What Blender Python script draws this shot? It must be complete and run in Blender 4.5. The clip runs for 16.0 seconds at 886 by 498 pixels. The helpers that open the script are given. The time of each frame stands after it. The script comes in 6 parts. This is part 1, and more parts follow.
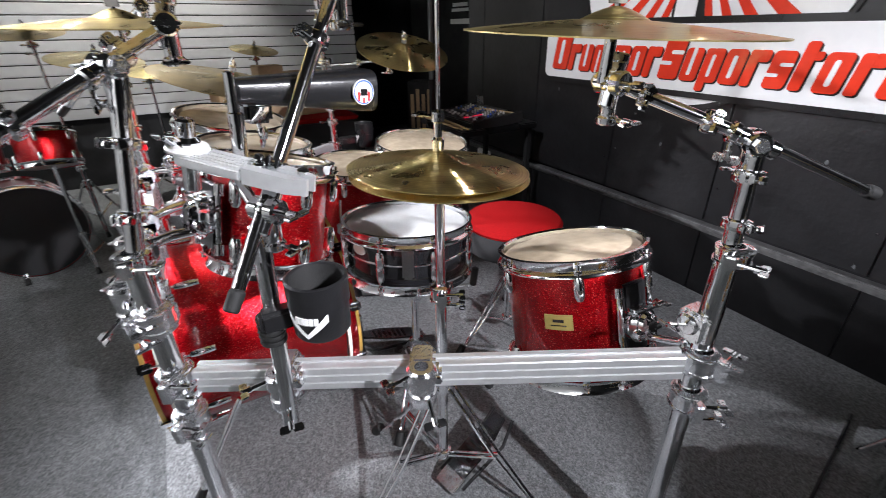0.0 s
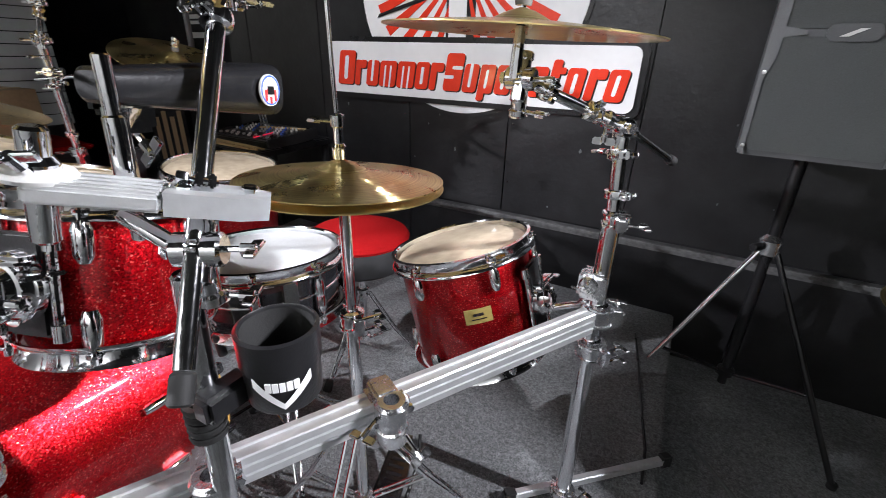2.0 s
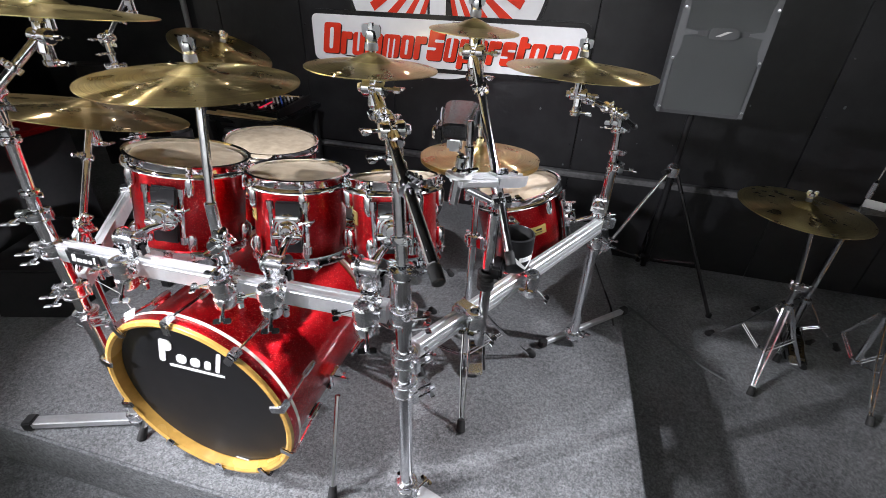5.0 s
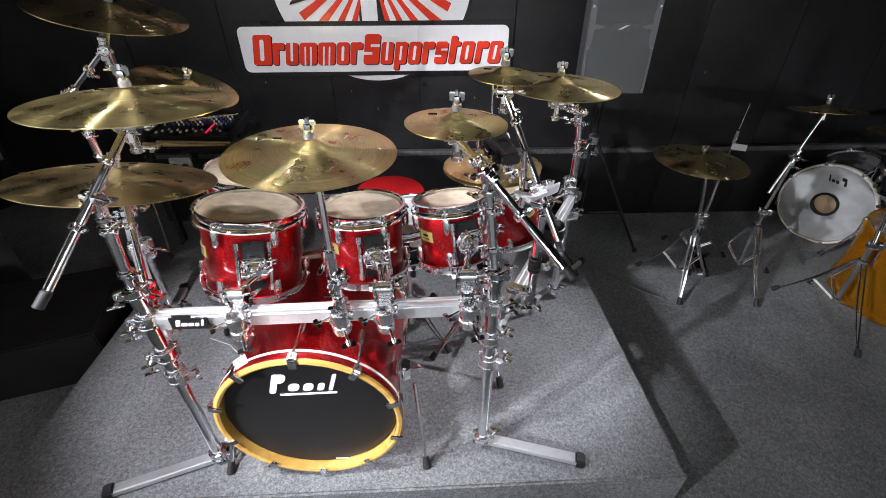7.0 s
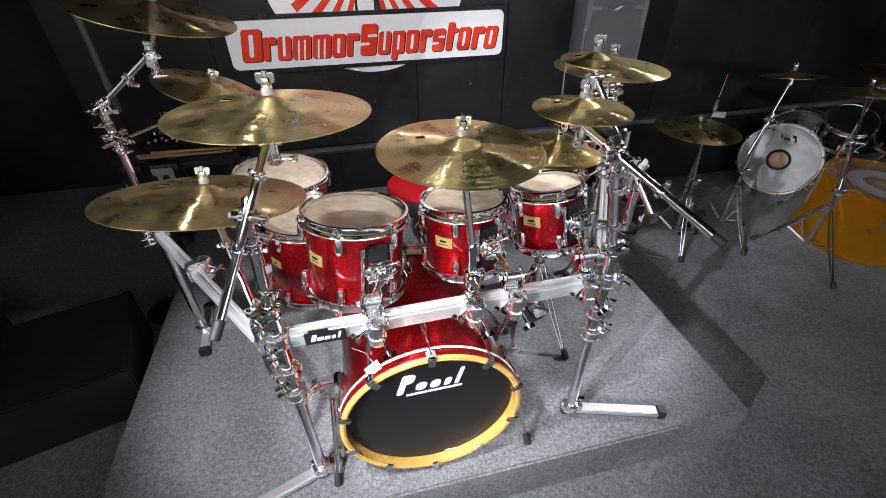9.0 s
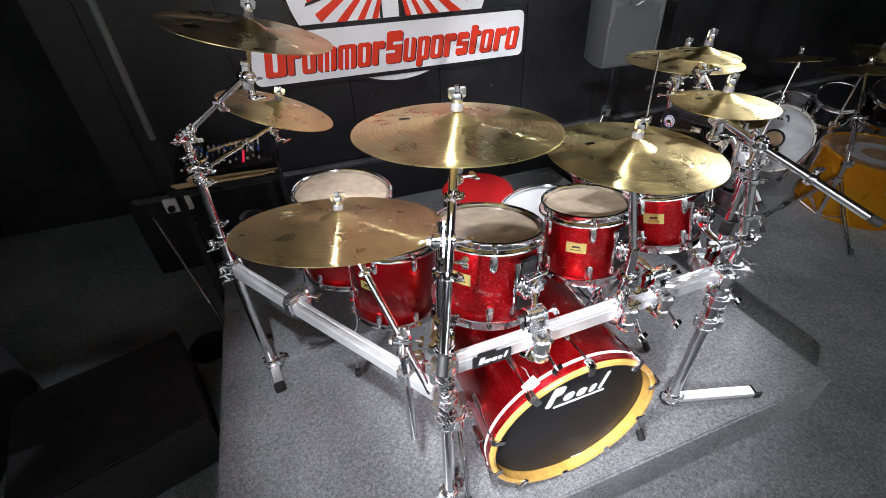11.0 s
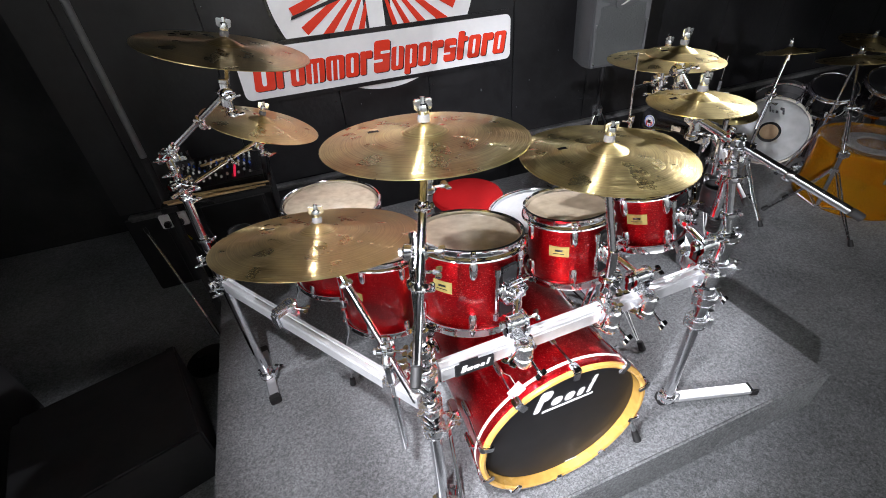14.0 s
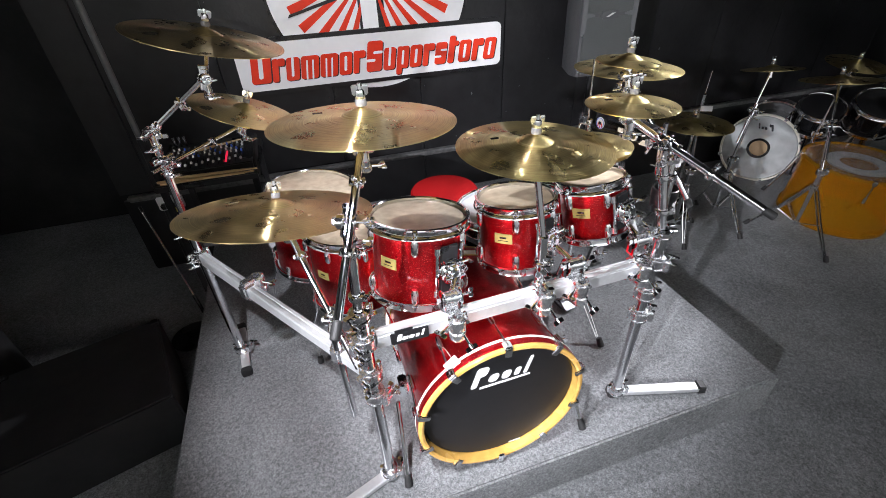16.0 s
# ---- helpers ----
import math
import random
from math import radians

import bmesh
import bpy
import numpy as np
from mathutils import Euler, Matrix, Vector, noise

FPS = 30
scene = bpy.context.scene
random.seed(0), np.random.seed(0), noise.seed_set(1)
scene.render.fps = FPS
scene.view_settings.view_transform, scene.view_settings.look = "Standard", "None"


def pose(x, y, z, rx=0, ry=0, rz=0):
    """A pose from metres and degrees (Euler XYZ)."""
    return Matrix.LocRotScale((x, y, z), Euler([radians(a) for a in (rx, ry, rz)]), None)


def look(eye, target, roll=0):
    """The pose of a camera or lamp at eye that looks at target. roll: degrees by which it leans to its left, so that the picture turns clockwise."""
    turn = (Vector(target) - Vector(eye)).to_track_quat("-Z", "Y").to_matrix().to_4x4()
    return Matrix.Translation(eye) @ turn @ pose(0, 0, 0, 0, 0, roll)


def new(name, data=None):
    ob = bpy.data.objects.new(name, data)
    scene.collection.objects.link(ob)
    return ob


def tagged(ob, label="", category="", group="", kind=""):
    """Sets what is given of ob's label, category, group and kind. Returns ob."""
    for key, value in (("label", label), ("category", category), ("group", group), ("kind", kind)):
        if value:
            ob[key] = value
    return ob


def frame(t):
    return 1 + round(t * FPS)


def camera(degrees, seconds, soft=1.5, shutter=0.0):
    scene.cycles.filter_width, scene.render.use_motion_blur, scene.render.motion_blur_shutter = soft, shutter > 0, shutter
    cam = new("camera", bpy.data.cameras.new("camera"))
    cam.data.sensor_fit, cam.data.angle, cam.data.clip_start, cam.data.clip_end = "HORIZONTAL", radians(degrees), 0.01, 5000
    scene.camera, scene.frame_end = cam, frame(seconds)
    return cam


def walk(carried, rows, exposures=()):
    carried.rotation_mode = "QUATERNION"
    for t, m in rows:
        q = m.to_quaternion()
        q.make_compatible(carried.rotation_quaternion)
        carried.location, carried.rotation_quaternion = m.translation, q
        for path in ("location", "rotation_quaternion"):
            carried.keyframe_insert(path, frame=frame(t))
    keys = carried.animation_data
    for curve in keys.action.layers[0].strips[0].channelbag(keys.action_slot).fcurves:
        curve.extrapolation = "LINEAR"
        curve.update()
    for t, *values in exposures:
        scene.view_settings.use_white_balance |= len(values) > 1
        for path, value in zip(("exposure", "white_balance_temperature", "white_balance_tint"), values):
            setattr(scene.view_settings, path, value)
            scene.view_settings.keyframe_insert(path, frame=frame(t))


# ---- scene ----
cam = camera(90.6, 16.0, soft=0.8, shutter=0.3)
METRES, EYE, TILT, LEAN, TURN = 3.39, 1.12, 0.0, 0.0, 60.7
ROWS = [
    (0.0, 0.0, 0.0, 0.0, -0.31, -26.78, 0.61),
    (0.5, -0.009, 0.0149, -0.0035, -8.86, -27.18, -0.2),
    (1.0, -0.0187, 0.0201, -0.0067, -15.79, -26.52, -0.98),
    (1.5, -0.0489, 0.0253, -0.0109, -25.08, -25.45, -1.46),
    (2.0, -0.0717, 0.0323, -0.012, -31.36, -24.05, -1.46),
    (2.5, -0.0724, 0.0317, -0.007, -34.84, -22.66, -0.78),
    (3.0, -0.0905, 0.016, 0.0, -34.86, -23.36, -0.2),
    (3.5, -0.1239, -0.0063, 0.0042, -34.17, -25.77, -0.29),
    (4.0, -0.1815, -0.0119, 0.0135, -36.36, -28.27, -1.12),
    (6.5, -0.3772, 0.0681, 0.1161, -59.21, -33.98, -0.26),
    (7.0, -0.4027, 0.0887, 0.1199, -62.39, -34.94, 0.17),
    (7.5, -0.4333, 0.1169, 0.126, -65.05, -35.66, 0.94),
    (8.0, -0.4495, 0.1618, 0.1265, -67.91, -35.69, 1.25),
    (8.5, -0.4569, 0.2006, 0.1289, -70.85, -35.79, 1.11),
    (9.0, -0.4656, 0.2279, 0.1272, -73.01, -36.73, 0.47),
    (9.5, -0.4598, 0.2737, 0.1236, -75.07, -37.51, -0.1),
    (10.0, -0.4574, 0.3184, 0.1251, -77.33, -37.65, 0.13),
    (12.5, -0.5046, 0.4111, 0.1352, -81.91, -34.97, 3.44),
    (13.0, -0.5005, 0.3952, 0.1348, -81.47, -35.38, 3.69),
    (13.5, -0.4915, 0.3775, 0.1344, -81.25, -35.87, 3.99),
    (14.0, -0.4805, 0.3551, 0.133, -80.98, -36.21, 3.9),
    (14.5, -0.4699, 0.327, 0.1311, -80.18, -36.27, 3.57),
    (15.0, -0.4699, 0.3075, 0.1316, -79.08, -35.92, 3.16),
    (15.5, -0.4883, 0.3014, 0.1313, -78.29, -35.39, 2.68),
    (16.0, -0.5062, 0.297, 0.1293, -78.19, -35.19, 2.19),
]
walk(cam, [(t, pose(0, 0, EYE, TILT, LEAN, TURN) @ pose(METRES * x, METRES * y, METRES * z, 90 + pitch, roll, yaw)) for t, x, y, z, yaw, pitch, roll in ROWS],
     [(0.0, 0.16), (1.5, 0.14), (2.5, 0.18), (3.0, 0.18), (4.0, 0.0), (8.0, 0.0), (12.5, 0.02), (15.0, 0.12), (16.0, 0.15)])

# ---- light ----
world = bpy.data.worlds.new("world")
scene.world = world
world.use_nodes = True
world.node_tree.nodes["Background"].inputs[0].default_value = (0.5, 0.55, 0.65, 1)
world.node_tree.nodes["Background"].inputs[1].default_value = 0.012


def spot(name, eye, target, watts, degrees, size=0.05, blend=0.6, color=(1, 0.97, 0.92)):
    lamp = bpy.data.lights.new(name, "SPOT")
    lamp.energy, lamp.spot_size, lamp.spot_blend = watts, radians(degrees), blend
    lamp.shadow_soft_size, lamp.color = size, color
    ob = new(name, lamp)
    ob.matrix_world = look(eye, target)
    return ob


def fill_panel(name, eye, target, watts, sx, sy, color=(1, 1, 1)):
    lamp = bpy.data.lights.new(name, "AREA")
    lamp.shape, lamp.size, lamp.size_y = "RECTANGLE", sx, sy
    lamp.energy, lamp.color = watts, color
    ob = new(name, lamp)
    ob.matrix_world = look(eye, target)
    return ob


COOL = (0.96, 0.965, 1.05)
for d, aimed, side, watts, wide in ((-0.11, (-1.58, 0.38, 0.0), (-0.86, 0.30, 0.18), 480, 27), (0.11, (-0.96, 0.34, 0.0), (-1.22, 0.42, 0.86), 820, 25)):
    spot("stage_or_fill_spot", (-2.10, -0.85 + d, 2.62), aimed, 255, 38, 0.04, 0.6, COOL)
    spot("stage_or_fill_spot", (2.05, 1.00 + d, 2.45), side, watts, wide, 0.04, 0.6, COOL)
spot("stage_or_fill_spot", (-4.09, -2.56, 2.10), (-0.55, 0.10, 0.05), 450, 31, 0.035, 0.9, COOL)
spot("stage_or_fill_spot", (-4.31, -2.34, 2.10), (-1.30, 0.30, 0.70), 900, 28, 0.035, 0.5, COOL)
spot("stage_or_fill_spot", (-1.15, -0.75, 2.85), (-1.25, 1.75, 0.95), 210, 40, 0.04, 0.6, COOL)
# added fill that brightens the second kit; no lamp is known there
spot("stage_or_fill_spot", (0.95, -0.40, 2.60), (2.05, 0.95, -0.2), 32, 40, 0.045, 0.7, (0.92, 0.96, 1.0))
spot("unseen_wall_wash", (-4.35, -0.2, 2.75), (-5.2, -0.2, 1.1), 150, 76, 0.08, 0.6)
# added panels behind the viewer, unseen: general fill and brightness for chrome reflections
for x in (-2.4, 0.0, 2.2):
    fill_panel("unseen_wall_wash", (x, -3.05, 2.80), (x, -3.60, 2.36), 46, 1.2, 0.15)


# ---- materials ----
def mat(name, color, rough=0.5, metal=0.0, vary=0.12, grain=60.0, bump=0.0, bump_scale=200.0, stain=3.0, coat=0.0, random_piece=0.0):
    """A surface with grain, larger stains and fine relief, in object space metres."""
    m = bpy.data.materials.new(name)
    m.use_nodes = True
    nt = m.node_tree
    b = nt.nodes["Principled BSDF"]
    b.inputs["Metallic"].default_value = metal
    b.inputs["Coat Weight"].default_value = coat
    b.inputs["Coat Roughness"].default_value = 0.04
    geo = nt.nodes.new("ShaderNodeNewGeometry")
    fine = nt.nodes.new("ShaderNodeTexNoise")
    fine.inputs["Scale"].default_value, fine.inputs["Detail"].default_value = grain, 4
    large = nt.nodes.new("ShaderNodeTexNoise")
    large.inputs["Scale"].default_value, large.inputs["Detail"].default_value = stain, 3
    nt.links.new(geo.outputs["Position"], fine.inputs["Vector"])
    nt.links.new(geo.outputs["Position"], large.inputs["Vector"])
    add = nt.nodes.new("ShaderNodeMath")
    add.operation = "ADD"
    nt.links.new(fine.outputs[0], add.inputs[0])
    nt.links.new(large.outputs[0], add.inputs[1])
    last = add
    if random_piece:
        info = nt.nodes.new("ShaderNodeObjectInfo")
        extra = nt.nodes.new("ShaderNodeMath")
        extra.operation = "MULTIPLY_ADD"
        extra.inputs[1].default_value = random_piece
        nt.links.new(info.outputs["Random"], extra.inputs[0])
        nt.links.new(add.outputs[0], extra.inputs[2])
        last = extra
    ramp = nt.nodes.new("ShaderNodeMapRange")
    ramp.inputs["From Min"].default_value, ramp.inputs["From Max"].default_value = 0.6, 1.4
    ramp.inputs["To Min"].default_value, ramp.inputs["To Max"].default_value = 1 - vary, 1 + vary
    nt.links.new(last.outputs[0], ramp.inputs["Value"])
    mul = nt.nodes.new("ShaderNodeVectorMath")
    mul.operation = "SCALE"
    mul.inputs[0].default_value = color
    nt.links.new(ramp.outputs[0], mul.inputs["Scale"])
    nt.links.new(mul.outputs[0], b.inputs["Base Color"])
    rr = nt.nodes.new("ShaderNodeMapRange")
    rr.inputs["From Min"].default_value, rr.inputs["From Max"].default_value = 0.3, 0.7
    rr.inputs["To Min"].default_value, rr.inputs["To Max"].default_value = max(0.02, rough * 0.8), min(1, rough * 1.25)
    nt.links.new(large.outputs[0], rr.inputs["Value"])
    nt.links.new(rr.outputs[0], b.inputs["Roughness"])
    if bump:
        n2 = nt.nodes.new("ShaderNodeTexNoise")
        n2.inputs["Scale"].default_value, n2.inputs["Detail"].default_value = bump_scale, 3
        nt.links.new(geo.outputs["Position"], n2.inputs["Vector"])
        bp = nt.nodes.new("ShaderNodeBump")
        bp.inputs["Strength"].default_value, bp.inputs["Distance"].default_value = bump, 0.004
        nt.links.new(n2.outputs[0], bp.inputs["Height"])
        nt.links.new(bp.outputs[0], b.inputs["Normal"])
    return m


CHROME = mat("chrome", (0.93, 0.94, 0.96), 0.075, 1.0, 0.04, 30, 0.16, 48)
STEEL_DARK = mat("smoky_chrome", (0.22, 0.22, 0.24), 0.16, 1.0, 0.1, 30)
CAST = mat("cast_metal", (0.88, 0.89, 0.91), 0.13, 0.97, 0.08, 50, 0.34, 110)
ALU = mat("brushed_aluminium", (0.72, 0.73, 0.74), 0.36, 0.72, 0.10, 60, 0.05, 300)


def carpet():
    """Short heathered pile: every tuft has its own grey, with worn and dusty patches."""
    m = mat("grey_carpet", (0.205, 0.212, 0.217), 0.95, 0, 0.5, 70, 0.8, 330, 2.2)
    nt = m.node_tree
    b = nt.nodes["Principled BSDF"]
    old = b.inputs["Base Color"].links[0].from_socket
    geo = nt.nodes.new("ShaderNodeNewGeometry")
    tuft = nt.nodes.new("ShaderNodeTexVoronoi")
    tuft.inputs["Scale"].default_value = 260
    nt.links.new(geo.outputs["Position"], tuft.inputs["Vector"])
    sep = nt.nodes.new("ShaderNodeSeparateColor")
    nt.links.new(tuft.outputs["Color"], sep.inputs[0])
    mr = nt.nodes.new("ShaderNodeMapRange")
    mr.inputs["To Min"].default_value, mr.inputs["To Max"].default_value = 0.64, 1.38
    nt.links.new(sep.outputs[0], mr.inputs["Value"])
    mul = nt.nodes.new("ShaderNodeVectorMath")
    mul.operation = "SCALE"
    nt.links.new(old, mul.inputs[0])
    nt.links.new(mr.outputs[0], mul.inputs["Scale"])
    nt.links.new(mul.outputs[0], b.inputs["Base Color"])
    b.inputs["Specular IOR Level"].default_value = 0.15
    return m


CARPET = carpet()
BLACK_WALL = mat("black_wall_paint", (0.009, 0.009, 0.010), 0.40, 0, 0.7, 14, 0.35, 45, 2.4, 0, 0.12)
BLACK_MATT = mat("black_matt", (0.010, 0.010, 0.011), 0.8, 0, 0.3, 40)
RUBBER = mat("black_rubber", (0.014, 0.014, 0.014), 0.6, 0, 0.3, 60, 0.1, 300)
BLACK_PLASTIC = mat("black_plastic", (0.011, 0.011, 0.012), 0.28, 0, 0.2, 60, 0.08, 300)
BLACK_GLOSS = mat("black_lacquer", (0.008, 0.008, 0.009), 0.06, 0, 0.2, 30, 0, 1, 3, 0.6)
HEAD_IVORY = mat("coated_drum_head", (0.53, 0.44, 0.32), 0.13, 0, 0.30, 30, 0.02, 500, 5)
HEAD_WHITE = mat("white_drum_head", (0.50, 0.51, 0.51), 0.5, 0, 0.08, 90, 0.06, 500, 6)
HEAD_BLACK = mat("black_drum_head", (0.007, 0.007, 0.008), 0.5, 0, 0.2, 60)
MAPLE = mat("honey_maple", (0.62, 0.36, 0.09), 0.25, 0, 0.2, 40, 0.03, 100, 8, 0.5)
CREAM = mat("cream_inlay", (0.80, 0.77, 0.68), 0.3, 0, 0.06)
WHITE = mat("white_paint", (0.82, 0.82, 0.82), 0.45, 0, 0.04, 40, 0.03, 200)
SIGN_WHITE = mat("glossy_sign_white", (0.80, 0.80, 0.80), 0.09, 0, 0.04, 30, 0, 1, 3, 0.3)
RED_PAINT = mat("red_sign_paint", (0.72, 0.045, 0.02), 0.12, 0, 0.08)
RED_CLOTH = mat("red_velour", (0.24, 0.004, 0.005), 0.95, 0, 0.3, 220, 0.4, 500)
RED_CLOTH.node_tree.nodes["Principled BSDF"].inputs["Specular IOR Level"].default_value = 0.08
BRASS = mat("brass_badge", (0.46, 0.36, 0.12), 0.34, 0.6, 0.12, 150)
GREY_PLASTIC = mat("grey_plastic", (0.085, 0.089, 0.092), 0.38, 0, 0.12, 300, 0.3, 900)
SLEEVE = mat("clear_sleeve", (0.13, 0.13, 0.135), 0.2, 0, 0.1)
FELT = mat("clear_felt", (0.66, 0.66, 0.64), 0.5, 0, 0.1)
WOOD = mat("hickory", (0.60, 0.42, 0.21), 0.45, 0, 0.2, 40)
CARD = mat("cardboard", (0.46, 0.32, 0.19), 0.8, 0, 0.12)
SLAT = mat("white_slatwall_board", (0.72, 0.73, 0.74), 0.4, 0, 0.06, 20)
GREY_PIPE = mat("grey_pipe", (0.12, 0.13, 0.135), 0.45, 0, 0.2)
YELLOW = mat("yellow_cable", (0.75, 0.62, 0.03), 0.5)
BLUE = mat("blue_plastic", (0.03, 0.10, 0.5), 0.4)
RED_PLASTIC = mat("red_plastic", (0.5, 0.02, 0.02), 0.35)


def sparkle():
    """Red glitter wrap under clear lacquer."""
    m = bpy.data.materials.new("red_sparkle_lacquer")
    m.use_nodes = True
    nt = m.node_tree
    b = nt.nodes["Principled BSDF"]
    tc = nt.nodes.new("ShaderNodeTexCoord")
    v = nt.nodes.new("ShaderNodeTexVoronoi")
    v.inputs["Scale"].default_value = 560
    nt.links.new(tc.outputs["Object"], v.inputs["Vector"])
    n = nt.nodes.new("ShaderNodeTexNoise")
    n.inputs["Scale"].default_value = 9
    nt.links.new(tc.outputs["Object"], n.inputs["Vector"])
    sep = nt.nodes.new("ShaderNodeSeparateColor")
    nt.links.new(v.outputs["Color"], sep.inputs[0])
    ramp = nt.nodes.new("ShaderNodeValToRGB")
    e = ramp.color_ramp.elements
    e[0].position, e[0].color = 0.0, (0.20, 0.0006, 0.003, 1)
    e[1].position, e[1].color = 0.94, (0.64, 0.003, 0.010, 1)
    e.new(0.975).color = (0.90, 0.11, 0.09, 1)
    nt.links.new(sep.outputs[0], ramp.inputs[0])
    nt.links.new(ramp.outputs[0], b.inputs["Base Color"])
    # each flake leans its own way
    sub = nt.nodes.new("ShaderNodeVectorMath")
    sub.operation = "SUBTRACT"
    sub.inputs[1].default_value = (0.5, 0.5, 0.5)
    nt.links.new(v.outputs["Color"], sub.inputs[0])
    sc = nt.nodes.new("ShaderNodeVectorMath")
    sc.operation = "SCALE"
    sc.inputs["Scale"].default_value = 0.23
    nt.links.new(sub.outputs[0], sc.inputs[0])
    geo = nt.nodes.new("ShaderNodeNewGeometry")
    add = nt.nodes.new("ShaderNodeVectorMath")
    nt.links.new(sc.outputs[0], add.inputs[0])
    nt.links.new(geo.outputs["Normal"], add.inputs[1])
    nrm = nt.nodes.new("ShaderNodeVectorMath")
    nrm.operation = "NORMALIZE"
    nt.links.new(add.outputs[0], nrm.inputs[0])
    nt.links.new(nrm.outputs[0], b.inputs["Normal"])
    b.inputs["Metallic"].default_value = 0.9
    b.inputs["Roughness"].default_value = 0.30
    b.inputs["Coat Weight"].default_value = 1.0
    b.inputs["Coat Roughness"].default_value = 0.03
    return m


def bronze(name, color, rough, hammer=0.0, groove=0.9):
    """Lathed cymbal bronze: fine rings round the middle, smears and a long highlight."""
    m = bpy.data.materials.new(name)
    m.use_nodes = True
    nt = m.node_tree
    b = nt.nodes["Principled BSDF"]
    tc = nt.nodes.new("ShaderNodeTexCoord")
    sep = nt.nodes.new("ShaderNodeSeparateXYZ")
    nt.links.new(tc.outputs["Object"], sep.inputs[0])
    com = nt.nodes.new("ShaderNodeCombineXYZ")
    nt.links.new(sep.outputs[0], com.inputs[0])
    nt.links.new(sep.outputs[1], com.inputs[1])
    ln = nt.nodes.new("ShaderNodeVectorMath")
    ln.operation = "LENGTH"
    nt.links.new(com.outputs[0], ln.inputs[0])
    rings = nt.nodes.new("ShaderNodeTexNoise")
    rings.noise_dimensions = "1D"
    rings.inputs["Scale"].default_value, rings.inputs["Detail"].default_value = 330, 4
    nt.links.new(ln.outputs["Value"], rings.inputs["W"])
    smear = nt.nodes.new("ShaderNodeTexNoise")
    smear.inputs["Scale"].default_value, smear.inputs["Detail"].default_value = 14, 6
    nt.links.new(tc.outputs["Object"], smear.inputs["Vector"])
    mixv = nt.nodes.new("ShaderNodeMath")
    nt.links.new(rings.outputs[0], mixv.inputs[0])
    nt.links.new(smear.outputs[0], mixv.inputs[1])
    mr = nt.nodes.new("ShaderNodeMapRange")
    mr.inputs["From Min"].default_value, mr.inputs["From Max"].default_value = 0.6, 1.4
    mr.inputs["To Min"].default_value, mr.inputs["To Max"].default_value = 0.58, 1.32
    nt.links.new(mixv.outputs[0], mr.inputs["Value"])
    mul = nt.nodes.new("ShaderNodeVectorMath")
    mul.operation = "SCALE"
    mul.inputs[0].default_value = color
    nt.links.new(mr.outputs[0], mul.inputs["Scale"])
    nt.links.new(mul.outputs[0], b.inputs["Base Color"])
    b.inputs["Metallic"].default_value = 1.0
    rr = nt.nodes.new("ShaderNodeMapRange")
    rr.inputs["From Min"].default_value, rr.inputs["From Max"].default_value = 0.3, 0.7
    rr.inputs["To Min"].default_value, rr.inputs["To Max"].default_value = rough * 0.8, rough * 1.3
    nt.links.new(smear.outputs[0], rr.inputs["Value"])
    nt.links.new(rr.outputs[0], b.inputs["Roughness"])
    # lathe grooves lean the surface inwards and outwards along the radius
    nz = nt.nodes.new("ShaderNodeTexNoise")
    nz.noise_dimensions = "1D"
    nz.inputs["Scale"].default_value, nz.inputs["Detail"].default_value = 1000, 3
    nt.links.new(ln.outputs["Value"], nz.inputs["W"])
    lean = nt.nodes.new("ShaderNodeMath")
    lean.operation = "MULTIPLY_ADD"
    lean.inputs[1].default_value, lean.inputs[2].default_value = groove, -groove / 2
    nt.links.new(nz.outputs[0], lean.inputs[0])
    out = nt.nodes.new("ShaderNodeVectorMath")
    out.operation = "NORMALIZE"
    nt.links.new(com.outputs[0], out.inputs[0])
    tr = nt.nodes.new("ShaderNodeVectorTransform")
    tr.vector_type, tr.convert_from, tr.convert_to = "VECTOR", "OBJECT", "WORLD"
    nt.links.new(out.outputs[0], tr.inputs[0])
    sc = nt.nodes.new("ShaderNodeVectorMath")
    sc.operation = "SCALE"
    nt.links.new(tr.outputs[0], sc.inputs[0])
    nt.links.new(lean.outputs[0], sc.inputs["Scale"])
    bp = nt.nodes.new("ShaderNodeVectorMath")
    bp.operation = "ADD"
    geo = nt.nodes.new("ShaderNodeNewGeometry")
    nt.links.new(geo.outputs["Normal"], bp.inputs[1])
    nt.links.new(sc.outputs[0], bp.inputs[0])
    if hammer:
        dents = nt.nodes.new("ShaderNodeTexNoise")
        dents.inputs["Scale"].default_value = 28
        nt.links.new(tc.outputs["Object"], dents.inputs["Vector"])
        b2 = nt.nodes.new("ShaderNodeBump")
        b2.inputs["Strength"].default_value, b2.inputs["Distance"].default_value = hammer, 0.004
        nt.links.new(dents.outputs[0], b2.inputs["Height"])
        nt.links.new(b2.outputs[0], bp.inputs[1])
    unit = nt.nodes.new("ShaderNodeVectorMath")
    unit.operation = "NORMALIZE"
    nt.links.new(bp.outputs[0], unit.inputs[0])
    nt.links.new(unit.outputs[0], b.inputs["Normal"])
    # deep grooves throw each lamp into a thin line along the radius
    b3 = nt.nodes.new("ShaderNodeBsdfPrincipled")
    b3.inputs["Metallic"].default_value, b3.inputs["Roughness"].default_value = 1.0, 0.095
    nt.links.new(mul.outputs[0], b3.inputs["Base Color"])
    deep = nt.nodes.new("ShaderNodeVectorMath")
    deep.operation = "SCALE"
    deep.inputs["Scale"].default_value = 12.0
    nt.links.new(sc.outputs[0], deep.inputs[0])
    tilt = nt.nodes.new("ShaderNodeVectorMath")
